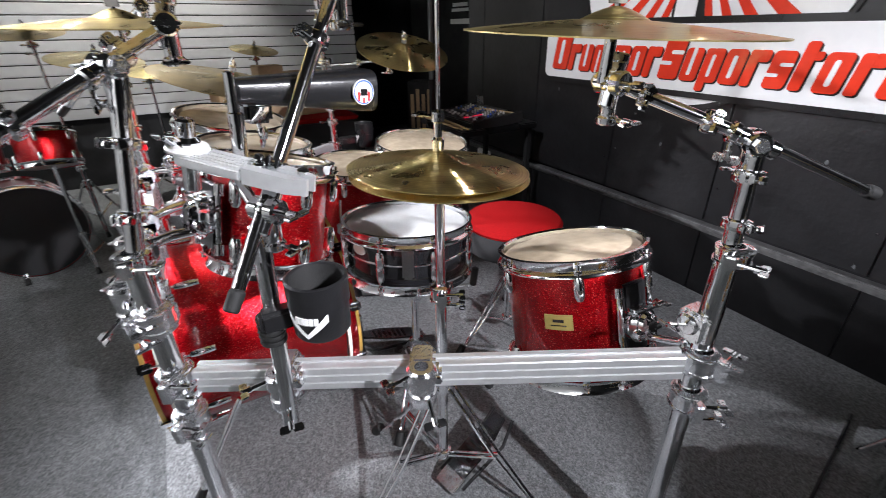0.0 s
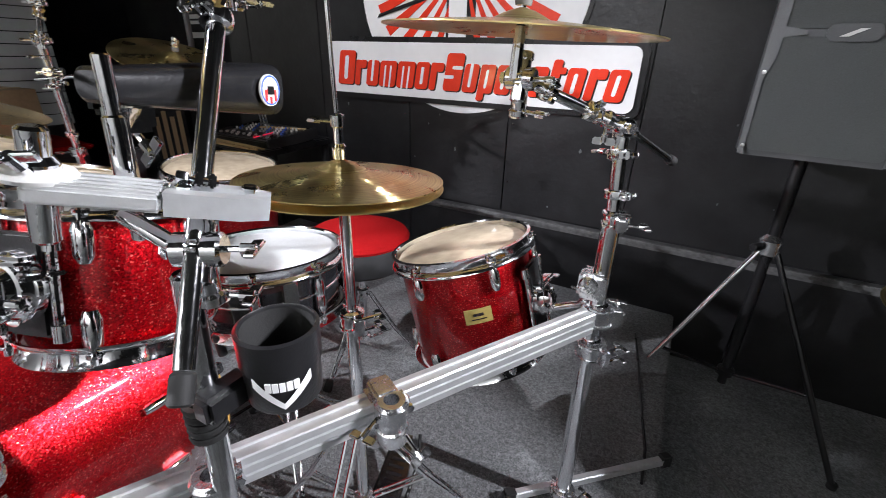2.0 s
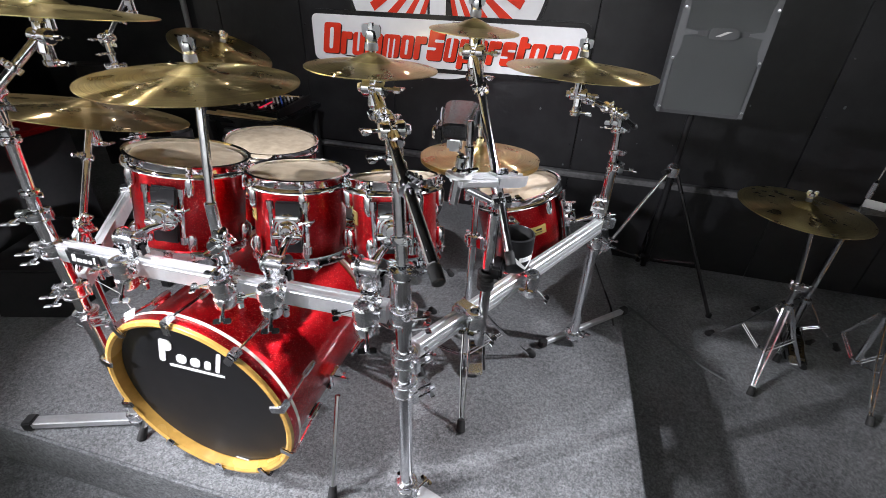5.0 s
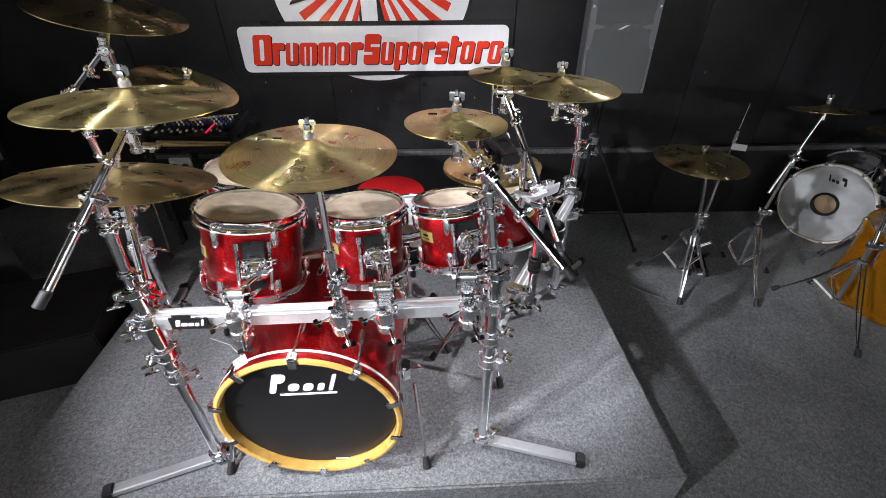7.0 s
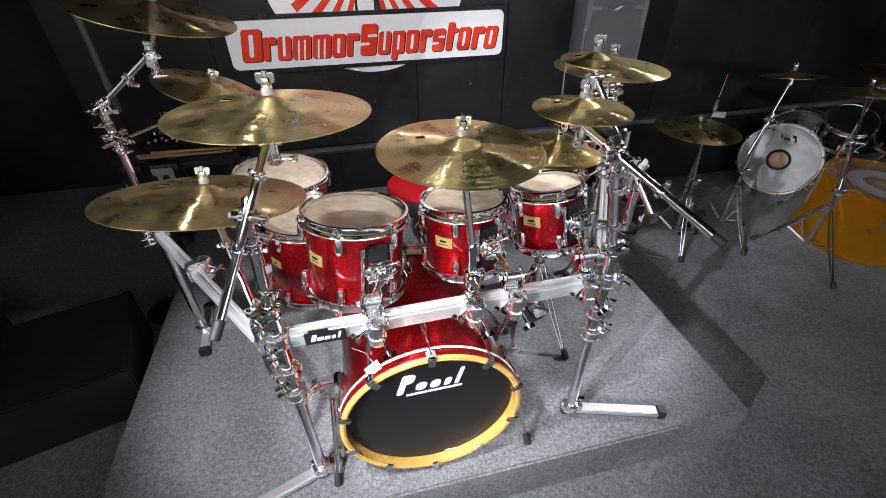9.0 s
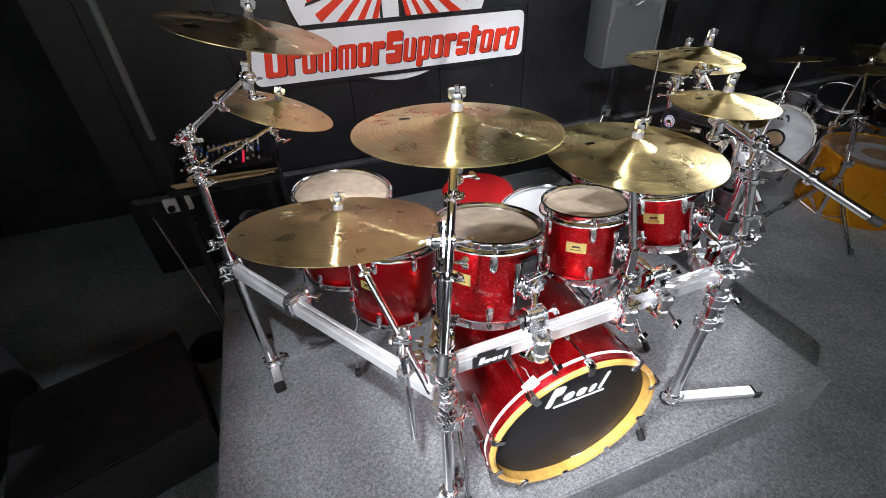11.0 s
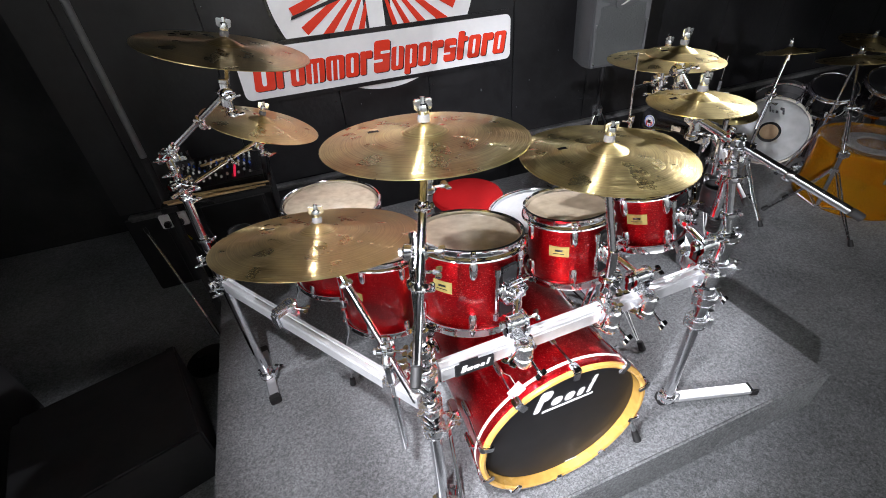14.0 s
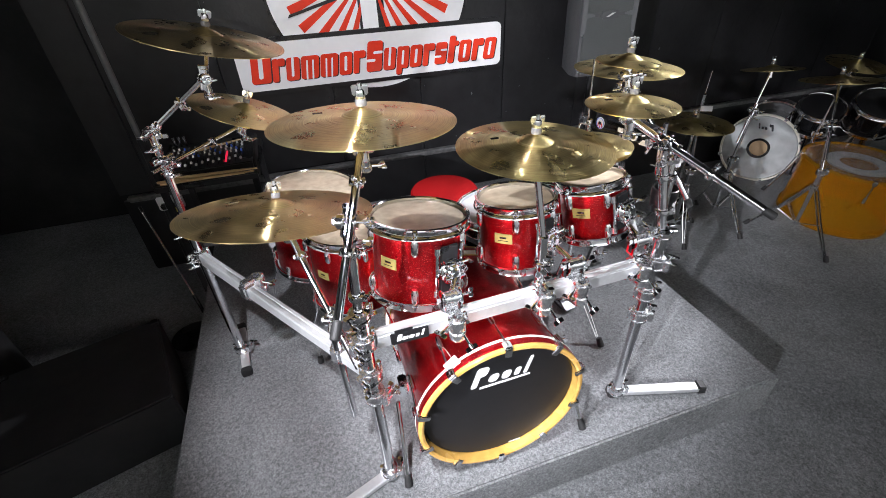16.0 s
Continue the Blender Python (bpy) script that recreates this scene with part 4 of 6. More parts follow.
# local z points to the front
R = 0.272
part("shell", lathe(B(), [(R - 0.004, -0.045), (R - 0.004, -0.495), (R - 0.012, -0.495), (R - 0.012, -0.045)], 96, Matrix(), True), SPARKLE, bass)
part("front_head", lathe(B(), [(0, -0.030), (R - 0.014, -0.030), (R - 0.008, -0.036), (R - 0.008, -0.044), (0, -0.036)], 96), HEAD_BLACK, bass, "plain black front head")
part("rear_head", lathe(B(), [(0, -0.510), (R - 0.012, -0.510), (R - 0.008, -0.500), (0, -0.502)], 64), HEAD_WHITE, bass)
for nm, z0, s in (("front_hoop", 0.0, -1), ("rear_hoop", -0.540, 1)):
    h = part(nm, lathe(B(), [(R + 0.001, z0), (R + 0.010, z0 + s * 0.002), (R + 0.012, z0 + s * 0.006), (R + 0.0115, z0 + s * 0.012), (R + 0.004, z0 + s * 0.0125), (R - 0.002, z0 + s * 0.04), (R - 0.007, z0 + s * 0.041), (R - 0.006, z0 + s * 0.004)], 96, Matrix(), True), MAPLE, bass, "honey maple hoop")
    part("hoop_wrap", lathe(B(), [(R + 0.0115, z0 + s * 0.0125), (R + 0.0125, z0 + s * 0.014), (R + 0.0125, z0 + s * 0.034), (R + 0.001, z0 + s * 0.034), (R + 0.001, z0 + s * 0.0125)], 96, Matrix(), True), SPARKLE, h)
    part("hoop_inlay", lathe(B(), [(R + 0.0128, z0 + s * 0.0342), (R + 0.0132, z0 + s * 0.036), (R + 0.0128, z0 + s * 0.043), (R + 0.0, z0 + s * 0.043), (R + 0.0, z0 + s * 0.0342)], 96, Matrix(), True), CREAM, h)
for k in range(10):
    a = radians(18 + 36 * k)
    m = Matrix.Rotation(a, 4, "Z")
    for z0, s, zl in ((0.0, -1, -0.135), (-0.540, 1, -0.405)):
        bm = B()
        lathe(bm, [(0, -0.030), (0.008, -0.028), (0.010, -0.012), (0.010, 0.012), (0.008, 0.028), (0, 0.030)], 12, m @ pose(R + 0.008, 0, zl))
        box(bm, (R, 0, zl), (0.014, 0.014, 0.046), m, 0.003)
        lug = part("lug", bm, CHROME, bass)
        bm = rod(B(), m @ V(R + 0.010, 0, zl), m @ V(R + 0.022, 0, z0 + s * 0.006), 0.0035, seg=8)
        part("tension_rod", bm, CHROME, lug)
        bm = box(B(), (R + 0.016, 0, z0 + s * 0.010), (0.016, 0.026, 0.032), m, 0.004)
        box(bm, (R + 0.000, 0, z0 - s * 0.003), (0.034, 0.022, 0.008), m, 0.003)
        part("claw_hook", bm, STEEL_DARK if s > 0 else CHROME, lug)
for s, end in ((1, (-0.966, -0.212, 0.0)), (-1, (-1.655, -0.210, 0.0))):
    inv = bass.matrix_world.inverted()
    top = inv @ V(-1.319 + s * 0.285, -0.02, 0.300)
    e = inv @ Vector(end)
    mid = inv @ V(-1.319 + s * 0.315, -0.05, 0.262)
    bm = box(B(), top, (0.03, 0.06, 0.055), Matrix(), 0.006)
    sp = part("spur_bracket", bm, CHROME, bass)
    bm = rod(B(), mid, e, 0.0085, seg=12)
    part("spur", bm, CHROME, sp)
    d = (e - mid).normalized()
    part("rubber_foot", rod(B(), e - d * 0.045, e, 0.011, 0.015), RUBBER, sp)
    wing(sp, top, top + V(s * 0.05, 0.02, 0.01))
bm = B()
logo = Matrix.Translation((0, 0, -0.0290))
for x, w, z, h in ((-0.072, 0.016, 0.153, 0.068), (-0.052, 0.030, 0.171, 0.032), (-0.022, 0.026, 0.140, 0.026), (0.012, 0.024, 0.140, 0.026), (0.042, 0.016, 0.140, 0.026), (0.066, 0.010, 0.155, 0.058)):
    x, w, z, h = x * 1.25 - 0.006, w * 1.25, 0.145 + (z - 0.145) * 1.25, h * 1.25
    prism(bm, rounded(x - w / 2, x + w / 2, z - h / 2, z + h / 2, min(w, h) * 0.4, 0.3, 4), 0.0012 if w < 0.03 else 0.0016, logo)
prism(bm, [(-0.075, 0.101), (0.095, 0.107), (0.095, 0.115), (-0.075, 0.110)], 0.0012, logo)
part("script_shape", bm, WHITE, bass, "white script-like bars on the head")
bm = prism(B(), rounded(0.04, 0.085, -0.250, -0.243, 0.003), 0.001, logo)
part("small_mark", bm, FELT, bass)
tag = thing("price_tag", Matrix.Translation((-1.475, -0.205, 0.560)) @ pose(0, 0, 0, 35, -32, 10), "small blank white paper tag tied to the bass drum", "tag")
part("paper", box(B(), (0, 0, 0), (0.045, 0.040, 0.0012), bevel=0.0004), WHITE, tag)
part("string", chain(B(), [(0.01, 0.018, 0), (0.02, 0.05, 0.04), (0.02, 0.07, 0.10)], 0.0006, 6), WHITE, tag)

# tom arms from the front rail
for cx, c, r, dep, mt in ((-1.455, V(-1.470, 0.113, 0.888), 0.150, 0.245, 290), (-1.065, V(-1.144, 0.126, 0.876), 0.128, 0.215, 290), (-0.840, V(-0.877, 0.121, 0.897), 0.112, 0.195, 288)):
    ta = thing("tom_holder", pose(0, 0, 0), "chrome tom holder arm on the front rail", "tom holder", "tom holders")
    yr = -0.127 - 0.035 * (-cx - 0.8)
    d = V(math.cos(radians(mt)), math.sin(radians(mt)), 0)
    p = c + d * (r + 0.03) + V(0, 0, -dep * 0.42 - 0.01)
    elbow = V(cx, yr + 0.01, p.z - 0.015)
    part("l_rod", chain(B(), [p - d * 0.03, p + d * 0.01, (p + elbow) / 2 + V(0, 0, 0.004), elbow], 0.0095, 12), CHROME, ta)
    bm = rod(B(), elbow - V(0.022, 0, 0), elbow + V(0.022, 0, 0), 0.019, seg=16, bevel=0.004)
    box(bm, elbow - V(0, 0, 0.03), (0.032, 0.028, 0.06), Matrix(), 0.006)
    j = part("joint", bm, CAST, ta)
    wing(j, elbow + V(0.02, 0, 0), elbow + V(0.05, -0.01, 0.01))
    for k in (-1, 1):
        part("cheek", box(lathe(B(), [(0, -0.003), (0.024, -0.003), (0.026, 0), (0.024, 0.003), (0, 0.003)], 24, Matrix.Translation(elbow + V(k * 0.025, 0, 0)) @ pose(0, 0, 0, 0, 90, 0)), elbow + V(k * 0.025, 0, -0.024), (0.006, 0.034, 0.05), Matrix(), 0.002), CHROME, j)
        part("window", box(B(), elbow + V(k * 0.029, -0.001, -0.026), (0.002, 0.012, 0.028), Matrix(), 0.0008), BLACK_PLASTIC, j)
    part("lock_nut", hex_nut(B(), elbow + V(-0.030, 0, 0), elbow + V(-0.042, 0, 0), 0.011), CHROME, j)
    memory_lock(ta, V(cx, yr, (0.72 + elbow.z - 0.05) / 2), (0, 0, 1), (0.5, -1, 0))
    memory_lock(ta, p + d * 0.012, d, (1, 0, 0.6), 0.0105)
    part("tube", rod(B(), V(cx, yr, 0.70), elbow - V(0, 0, 0.03), 0.0135), CHROME, ta)
ta = thing("tom_holder", pose(0, 0, 0), "short chrome holder for the tilted side tom", "tom holder", "tom holders")
part("l_rod", chain(B(), [V(-0.455, 0.680, 0.585), V(-0.395, 0.683, 0.580), V(-0.345, 0.690, 0.600), V(-0.318, 0.690, 0.645)], 0.0085, 12), CHROME, ta)
bm = box(B(), (-0.325, 0.690, 0.655), (0.055, 0.05, 0.06), Matrix(), 0.008)
rod(bm, V(-0.33, 0.66, 0.66), V(-0.33, 0.72, 0.66), 0.02, seg=16)
j = part("joint", bm, CAST, ta)
wing(j, (-0.33, 0.66, 0.66), (-0.335, 0.625, 0.67))


# ---- hi-hat, snare stand, pedals, throne ----
def tripod(parent, c, top, feet, r=0.0075, hub=None, floor=0.0):
    """Double-braced legs from a collar at height top to the rubber feet."""
    c = Vector(c)
    for x, y in feet:
        f = V(x, y, floor)
        hubp = V(c.x, c.y, top)
        d = (f - hubp)
        flat = V(d.x, d.y, 0).normalized()
        side = flat.cross(V(0, 0, 1)) * 0.011
        bm = B()
        for s in (-1, 1):
            chain(bm, [hubp + flat * 0.025 + side * s, hubp + d * 0.5 + side * s, f + side * s * 0.4 + V(0, 0, 0.015) - flat * 0.01], r * 0.62, 8)
        leg = part("leg", bm, CHROME, parent)
        bm = B()
        low = V(c.x, c.y, floor + (top - floor) * 0.28)
        mid = hubp + d * 0.52
        for s in (-1, 1):
            chain(bm, [low + flat * 0.02 + side * s * 0.6, mid + side * s * 0.6], 0.0038, 6)
        part("brace", bm, CHROME, leg)
        part("rubber_foot", rod(B(), f + V(0, 0, 0.035) - flat * 0.012, f + flat * 0.012, 0.013, 0.016), RUBBER, leg)
    bm = lathe(B(), [(0.012, -0.022), (0.024, -0.018), (0.024, 0.018), (0.012, 0.022)], 18, Matrix.Translation((c.x, c.y, top)), True)
    part("hub", bm, CAST, parent)
    bm = lathe(B(), [(0.012, -0.016), (0.021, -0.012), (0.021, 0.012), (0.012, 0.016)], 18, Matrix.Translation((c.x, c.y, floor + (top - floor) * 0.28)), True)
    part("hub", bm, CAST, parent)


def pedal(ob, heel, toe, wide=0.085, plate=None):
    """A chain-drive footboard with its frame."""
    heel, toe = Vector(heel), Vector(toe)
    x = (toe - heel)
    ln = x.length
    x.normalize()
    y = V(0, 0, 1).cross(x).normalized()
    m = Matrix.Translation(heel) @ Matrix((x, y, x.cross(y))).transposed().to_4x4()
    fb = part("footboard", prism(B(), [(0.02, -wide * 0.36), (ln * 0.55, -wide * 0.42), (ln * 0.95, -wide * 0.20), (ln * 0.95, wide * 0.20), (ln * 0.55, wide * 0.42), (0.02, wide * 0.36)], 0.008, m), STEEL_DARK, ob)
    part("heel_plate", box(B(), (0.0, 0, 0.002), (0.05, wide * 0.8, 0.012), m, 0.003), CAST, ob)
    for s in (-1, 1):
        part("frame_bar", chain(B(), [m @ V(0.0, s * wide * 0.5, -0.004), m @ V(ln * 0.7, s * wide * 0.52, -0.035), m @ V(ln, s * wide * 0.40, 0.0)], 0.005, 8), BLACK_PLASTIC, ob)
    bm = B()
    for k in range(7):
        box(bm, (ln * 0.25 + k * ln * 0.08, 0, 0.010), (0.007, wide * 0.5, 0.003), m, 0.001)
    part("tread", bm, BLACK_PLASTIC, fb)
    return m


hs = thing("hi_hat_stand", pose(0, 0, 0), "chrome hi-hat stand with tripod legs and footboard", "hi-hat stand")
part("lower_tube", rod(B(), (HH.x, HH.y, 0.10), (HH.x, HH.y, 0.60), 0.0135), CHROME, hs)
part("upper_tube", rod(B(), (HH.x, HH.y, 0.58), (HH.x, HH.y, 0.845), 0.0105), CHROME, hs)
part("pull_rod", rod(B(), (HH.x, HH.y, 0.84), (-0.732, 0.404, 1.198), 0.0035), CHROME, hs)
collar(hs, (HH.x, HH.y, 0.60), (0, 0, 1), 0.0145, 0.045, CHROME, (1, -0.5, 0), 2)
bm = lathe(B(), [(0, 0.0), (0.026, 0.0), (0.030, 0.012), (0.014, 0.02), (0, 0.02)], 20, Matrix.Translation((HH.x, HH.y, 0.845)))
part("seat_cup", bm, BLACK_PLASTIC, hs)
bm = lathe(B(), [(0.004, 0.915), (0.011, 0.915), (0.012, 0.935), (0.008, 0.940), (0.008, 0.965), (0.012, 0.968), (0.012, 0.985), (0.004, 0.988)], 14, Matrix.Translation((HH.x - 0.002, HH.y, 0)), True)
cl = part("clutch", bm, CHROME, hs)
wing(cl, (HH.x, HH.y, 0.975), (HH.x - 0.03, HH.y - 0.02, 0.978))
tripod(hs, (HH.x, HH.y, 0), 0.335, [(-0.662, 0.135), (-0.468, 0.556), (-0.935, 0.290)])
pedal(hs, (-0.675, 0.395, 0.025), (-0.722, 0.60, 0.115))
hats = thing("hi_hat_cymbals", pose(0, 0, 0), "pair of golden hi-hat cymbals, one upon the other", "cymbal", "cymbals of the kit")


def plate(r, height, m, flip=1, bell=0.044):
    prof = [(0.006, 0)]
    bh = bell * 0.36
    prof += [(bell * k / 5, -bh * (1 - math.cos(k / 5 * math.pi / 2)) ** 0.9) for k in range(1, 6)]
    prof += [(bell + (r - bell) * k / 12, -bh - r * height * (0.72 * k / 12 + 0.28 * (k / 12) ** 2)) for k in range(1, 13)]
    return lathe(B(), [(a, flip * b) for a, b in prof] + [(a, flip * b - 0.0016) for a, b in reversed(prof)], 96, m, True)


for nm, z, fl in (("top_cymbal", 0.0, 1), ("bottom_cymbal", -0.077, -1)):
    o = part(nm, plate(0.172, 0.095, Matrix(), fl), BRONZE, hats, sharp=50)
    o.matrix_basis = upright(HH + V(0, 0, z), NH if fl > 0 else (-0.010, 0.045, 1))

ss = thing("snare_stand", pose(0, 0, 0), "chrome snare stand with a basket of three arms", "drum stand")
SC = V(-1.040, 0.481, 0)
part("lower_tube", rod(B(), (SC.x, SC.y, 0.06), (SC.x, SC.y, 0.385), 0.0125), CHROME, ss)
part("tilter", rod(B(), (SC.x - 0.03, SC.y, 0.395), (SC.x + 0.03, SC.y, 0.395), 0.02), CAST, ss)
for a in (40, 160, 280):
    d = V(math.cos(radians(a)), math.sin(radians(a)), 0)
    bk = part("basket_arm", chain(B(), [SC + V(0, 0, 0.405), SC + d * 0.10 + V(0, 0, 0.432), SC + d * 0.186 + V(0, 0, 0.462), SC + d * 0.191 + V(0, 0, 0.502)], 0.006), CHROME, ss)
    part("rubber_grip", rod(B(), SC + d * 0.186 + V(0, 0, 0.462), SC + d * 0.192 + V(0, 0, 0.517), 0.010), RUBBER, bk)
tripod(ss, SC, 0.20, [(-0.872, 0.333), (-0.932, 0.693), (-1.252, 0.503)])

th = thing("drum_throne", pose(-1.143, 0.933, 0), "round drum throne with red velour top and black side", "stool")
part("seat_side", lathe(B(), [(0, 0.40), (0.160, 0.40), (0.170, 0.41), (0.172, 0.49), (0.168, 0.497), (0, 0.497)], 48), BLACK_MATT, th)
part("seat_top", lathe(B(), [(0.172, 0.492), (0.174, 0.500), (0.165, 0.512), (0.13, 0.520), (0.06, 0.523), (0, 0.523)], 48), RED_CLOTH, th, "red velour cushion top")
part("column", rod(B(), (0, 0, 0.06), (0, 0, 0.42), 0.014), CHROME, th)
tripod(th, (0, 0, 0), 0.27, [(0.21, 0.08), (-0.19, 0.14), (0.02, -0.23)])

bp = thing("bass_pedal", pose(0, 0, 0), "chain-drive bass drum pedal behind the bass drum", "pedal")
m = pedal(bp, (-1.29, 0.60, 0.03), (-1.30, 0.36, 0.10))
for s in (-1, 1):
    part("upright", rod(B(), (-1.30 + s * 0.055, 0.36, 0.02), (-1.30 + s * 0.05, 0.36, 0.23), 0.008), CHROME, bp)
part("axle", rod(B(), (-1.37, 0.36, 0.225), (-1.23, 0.36, 0.225), 0.0065), CHROME, bp)
bt = part("beater", rod(B(), (-1.30, 0.36, 0.225), (-1.30, 0.39, 0.40), 0.004), CHROME, bp)
part("beater_head", rod(B(), (-1.30, 0.415, 0.405), (-1.30, 0.365, 0.398), 0.024), FELT, bt)


# ---- percussion and cups on the side post ----
mc = thing("multi_clamp", pose(0, 0, 0), "ribbed silver multi clamp bar on the side post", "clamp")
p, q = V(-0.69, -0.015, 0.968), V(-0.570, 0.112, 0.938)
x = (q - p).normalized()
y = V(0, 0, 1).cross(x).normalized()
m = Matrix.Translation(p) @ Matrix((x, y, x.cross(y))).transposed().to_4x4()
ln = (q - p).length
bm = box(B(), (ln * 0.28, 0, 0), (ln * 0.56, 0.046, 0.016), m, 0.003)
b1 = part("ribbed_block", bm, ALU, mc)
for k in range(4):
    part("rib", box(B(), (ln * 0.28, -0.016 + k * 0.0107, 0.009), (ln * 0.54, 0.006, 0.006), m, 0.0015), ALU, b1)
jaw = B()
for k in (-1, 1):
    prism(jaw, [(ln * 0.57, k * 0.007), (ln * 0.57, k * 0.022), (ln * 0.92, k * 0.021), (ln * 1.06, k * 0.012), (ln * 1.06, k * 0.007)], 0.022, m @ pose(0, 0, -0.010))
box(jaw, (ln * 0.62, 0, 0.001), (ln * 0.12, 0.030, 0.018), m, 0.003)
jaw = part("jaw", jaw, ALU, mc, "bright machined jaw with a slot")
for f in (0.64, 0.95):
    part("jaw_screw", lathe(B(), [(0, 0.016), (0.006, 0.016), (0.0085, 0.014), (0.0085, 0.010), (0, 0.010)], 14, m @ pose(ln * f, 0.014 if f > 0.9 else 0, 0)), CHROME, jaw)
part("jaw_shim", box(B(), (ln * 0.80, 0, -0.006), (ln * 0.24, 0.012, 0.006), m, 0.001), STEEL_DARK, jaw)
part("washer", lathe(B(), [(0.010, 0.008), (0.026, 0.008), (0.028, 0.012), (0.026, 0.016), (0.010, 0.016)], 26, m @ pose(0.006, 0, 0), True), FELT, mc, "pale plastic washer")
post_bm = rod(B(), m @ V(0.006, 0, -0.050), m @ V(0.006, 0, 0.052), 0.0115, seg=16, bevel=0.003)
lathe(post_bm, [(0, -0.004), (0.015, -0.004), (0.0165, 0.002), (0.0165, 0.010), (0.012, 0.016), (0, 0.017)], 18, m @ pose(0.006, 0, 0.012))
part("t_post", post_bm, CHROME, mc)
wing(mc, m @ V(0.012, 0, 0.0), m @ V(0.005, -0.03, 0.03))
part("cowbell_rod", rod(B(), (-0.676, 0.050, 0.90), (-0.681, 0.060, 1.072), 0.0075), CHROME, mc)
part("thick_sleeve", rod(B(), (-0.676, 0.052, 0.945), (-0.680, 0.058, 1.02), 0.0105), CHROME, mc)
part("link_rod", rod(B(), (-0.676, 0.040, 0.93), (-0.612, 0.055, 0.90), 0.009), CHROME, mc)

cow = thing("cowbell", aim((-0.714, 0.062, 1.044), (-0.748, 0.280, 1.028)), "black cowbell with a round pale sticker at its mouth", "cowbell")


def cow_ring(z, w, h, n=24):
    pts = []
    for k in range(n):
        a = 2 * math.pi * k / n
        cx, sx = math.cos(a), math.sin(a)
        pts.append(V(w * math.copysign(abs(cx) ** 0.5, cx), h * math.copysign(abs(sx) ** 0.6, sx), z))
    return pts


bm = B()
rings = [[bm.verts.new(v) for v in cow_ring(z, w, h)] for z, w, h in ((0, 0.024, 0.013), (0.004, 0.028, 0.017), (0.10, 0.037, 0.025), (0.206, 0.046, 0.033), (0.210, 0.046, 0.033), (0.210, 0.042, 0.029), (0.05, 0.026, 0.016))]
for a, b in zip(rings, rings[1:]):
    for k in range(24):
        bm.faces.new((a[k], b[k], b[(k + 1) % 24], a[(k + 1) % 24]))
bm.faces.new(rings[0])
bm.faces.new(rings[-1])
part("body", bm, BLACK_PLASTIC, cow)
STICK = mat("pale_sticker", (0.75, 0.74, 0.74), 0.4, 0, 0.1)
for s in (1, -1):
    q = pose(s * 0.0455, 0, 0.183, 0, s * 86, 0)
    st = part("sticker", lathe(B(), [(0, 0.003), (0.019, 0.003), (0.019, 0)], 28, q), STICK, cow, "round pale sticker with blue rim")
    part("sticker_ring", lathe(B(), [(0.016, 0.0036), (0.018, 0.0036), (0.018, 0.003), (0.016, 0.003)], 28, q, True), BLUE, st)
    for k in (-1, 0, 1):
        part("sticker_stripe", box(B(), (k * 0.009, -0.006 if k else -0.012, 0.0034), (0.004, 0.014 if k else 0.008, 0.0008), q), RED_PLASTIC, st)
    part("sticker_mark", box(B(), (0, 0, 0.0036), (0.012, 0.010, 0.001), q), BLACK_PLASTIC, st)
bm = box(B(), (0, -0.03, 0.03), (0.034, 0.03, 0.04), Matrix(), 0.006)
part("rod_clamp", bm, CHROME, cow)
bm = box(B(), (0.034, -0.012, 0.042), (0.020, 0.036, 0.052), Matrix(), 0.006)
box(bm, (0.042, -0.006, 0.080), (0.010, 0.022, 0.046), Matrix(), 0.004)
bk = part("bracket", bm, BLACK_PLASTIC, cow)
part("eye_bolt", lathe(B(), [(0.009, -0.003), (0.014, -0.003), (0.015, 0), (0.014, 0.003), (0.009, 0.003)], 22, pose(0.047, -0.010, 0.036, 0, 90, 0), True), CHROME, bk)
part("eye_nut", hex_nut(B(), V(0.044, -0.010, 0.036), V(0.052, -0.010, 0.036), 0.0075), BRASS, bk)
part("edge_strap", box(B(), (0.046, -0.004, 0.088), (0.004, 0.016, 0.034), Matrix(), 0.0015), CHROME, bk)
wing(cow, (0, -0.04, 0.03), (-0.02, -0.06, 0.03))


def cup(c, r, h, label, mark):
    ob = thing("stick_cup", Matrix.Translation(c), label, "cup", "stick cups")
    part("shell", lathe(B(), [(0, 0), (r * 0.86, 0), (r * 0.92, 0.004), (r * 0.95, h * 0.55), (r * 0.99, h * 0.56), (r, h), (r - 0.004, h + 0.002), (r - 0.005, h), (r * 0.9, 0.006), (0, 0.005)], 40), BLACK_PLASTIC, ob)
    part("lining", lathe(B(), [(r - 0.0055, h - 0.002), (r * 0.89, 0.02), (0, 0.019)], 32), RUBBER, ob)
    for s in (-1, 1):
        bm = B()
        col = []
        for k in range(7):
            f = k / 6
            a = radians(mark) + s * f * 0.74
            z = h * (0.16 + 0.34 * f)
            col.append([bm.verts.new(V((r * 0.955 + 0.0012) * math.cos(a), (r * 0.955 + 0.0012) * math.sin(a), z + d)) for d in (-0.004 - 0.003 * f, 0.004 + 0.003 * f)])
        for a, b in zip(col, col[1:]):
            bm.faces.new((a[0], b[0], b[1], a[1]))
        part("chevron_bar", bm, WHITE, ob, "white chevron stripe")
    for k in range(5):
        a = radians(mark) + (k - 2) * 0.17
        m = Matrix.Rotation(a, 4, "Z")
        part("mark_bar", box(B(), (r * 0.958, 0, h * 0.44), (0.002, 0.006, 0.011), m), WHITE, ob)
    return ob


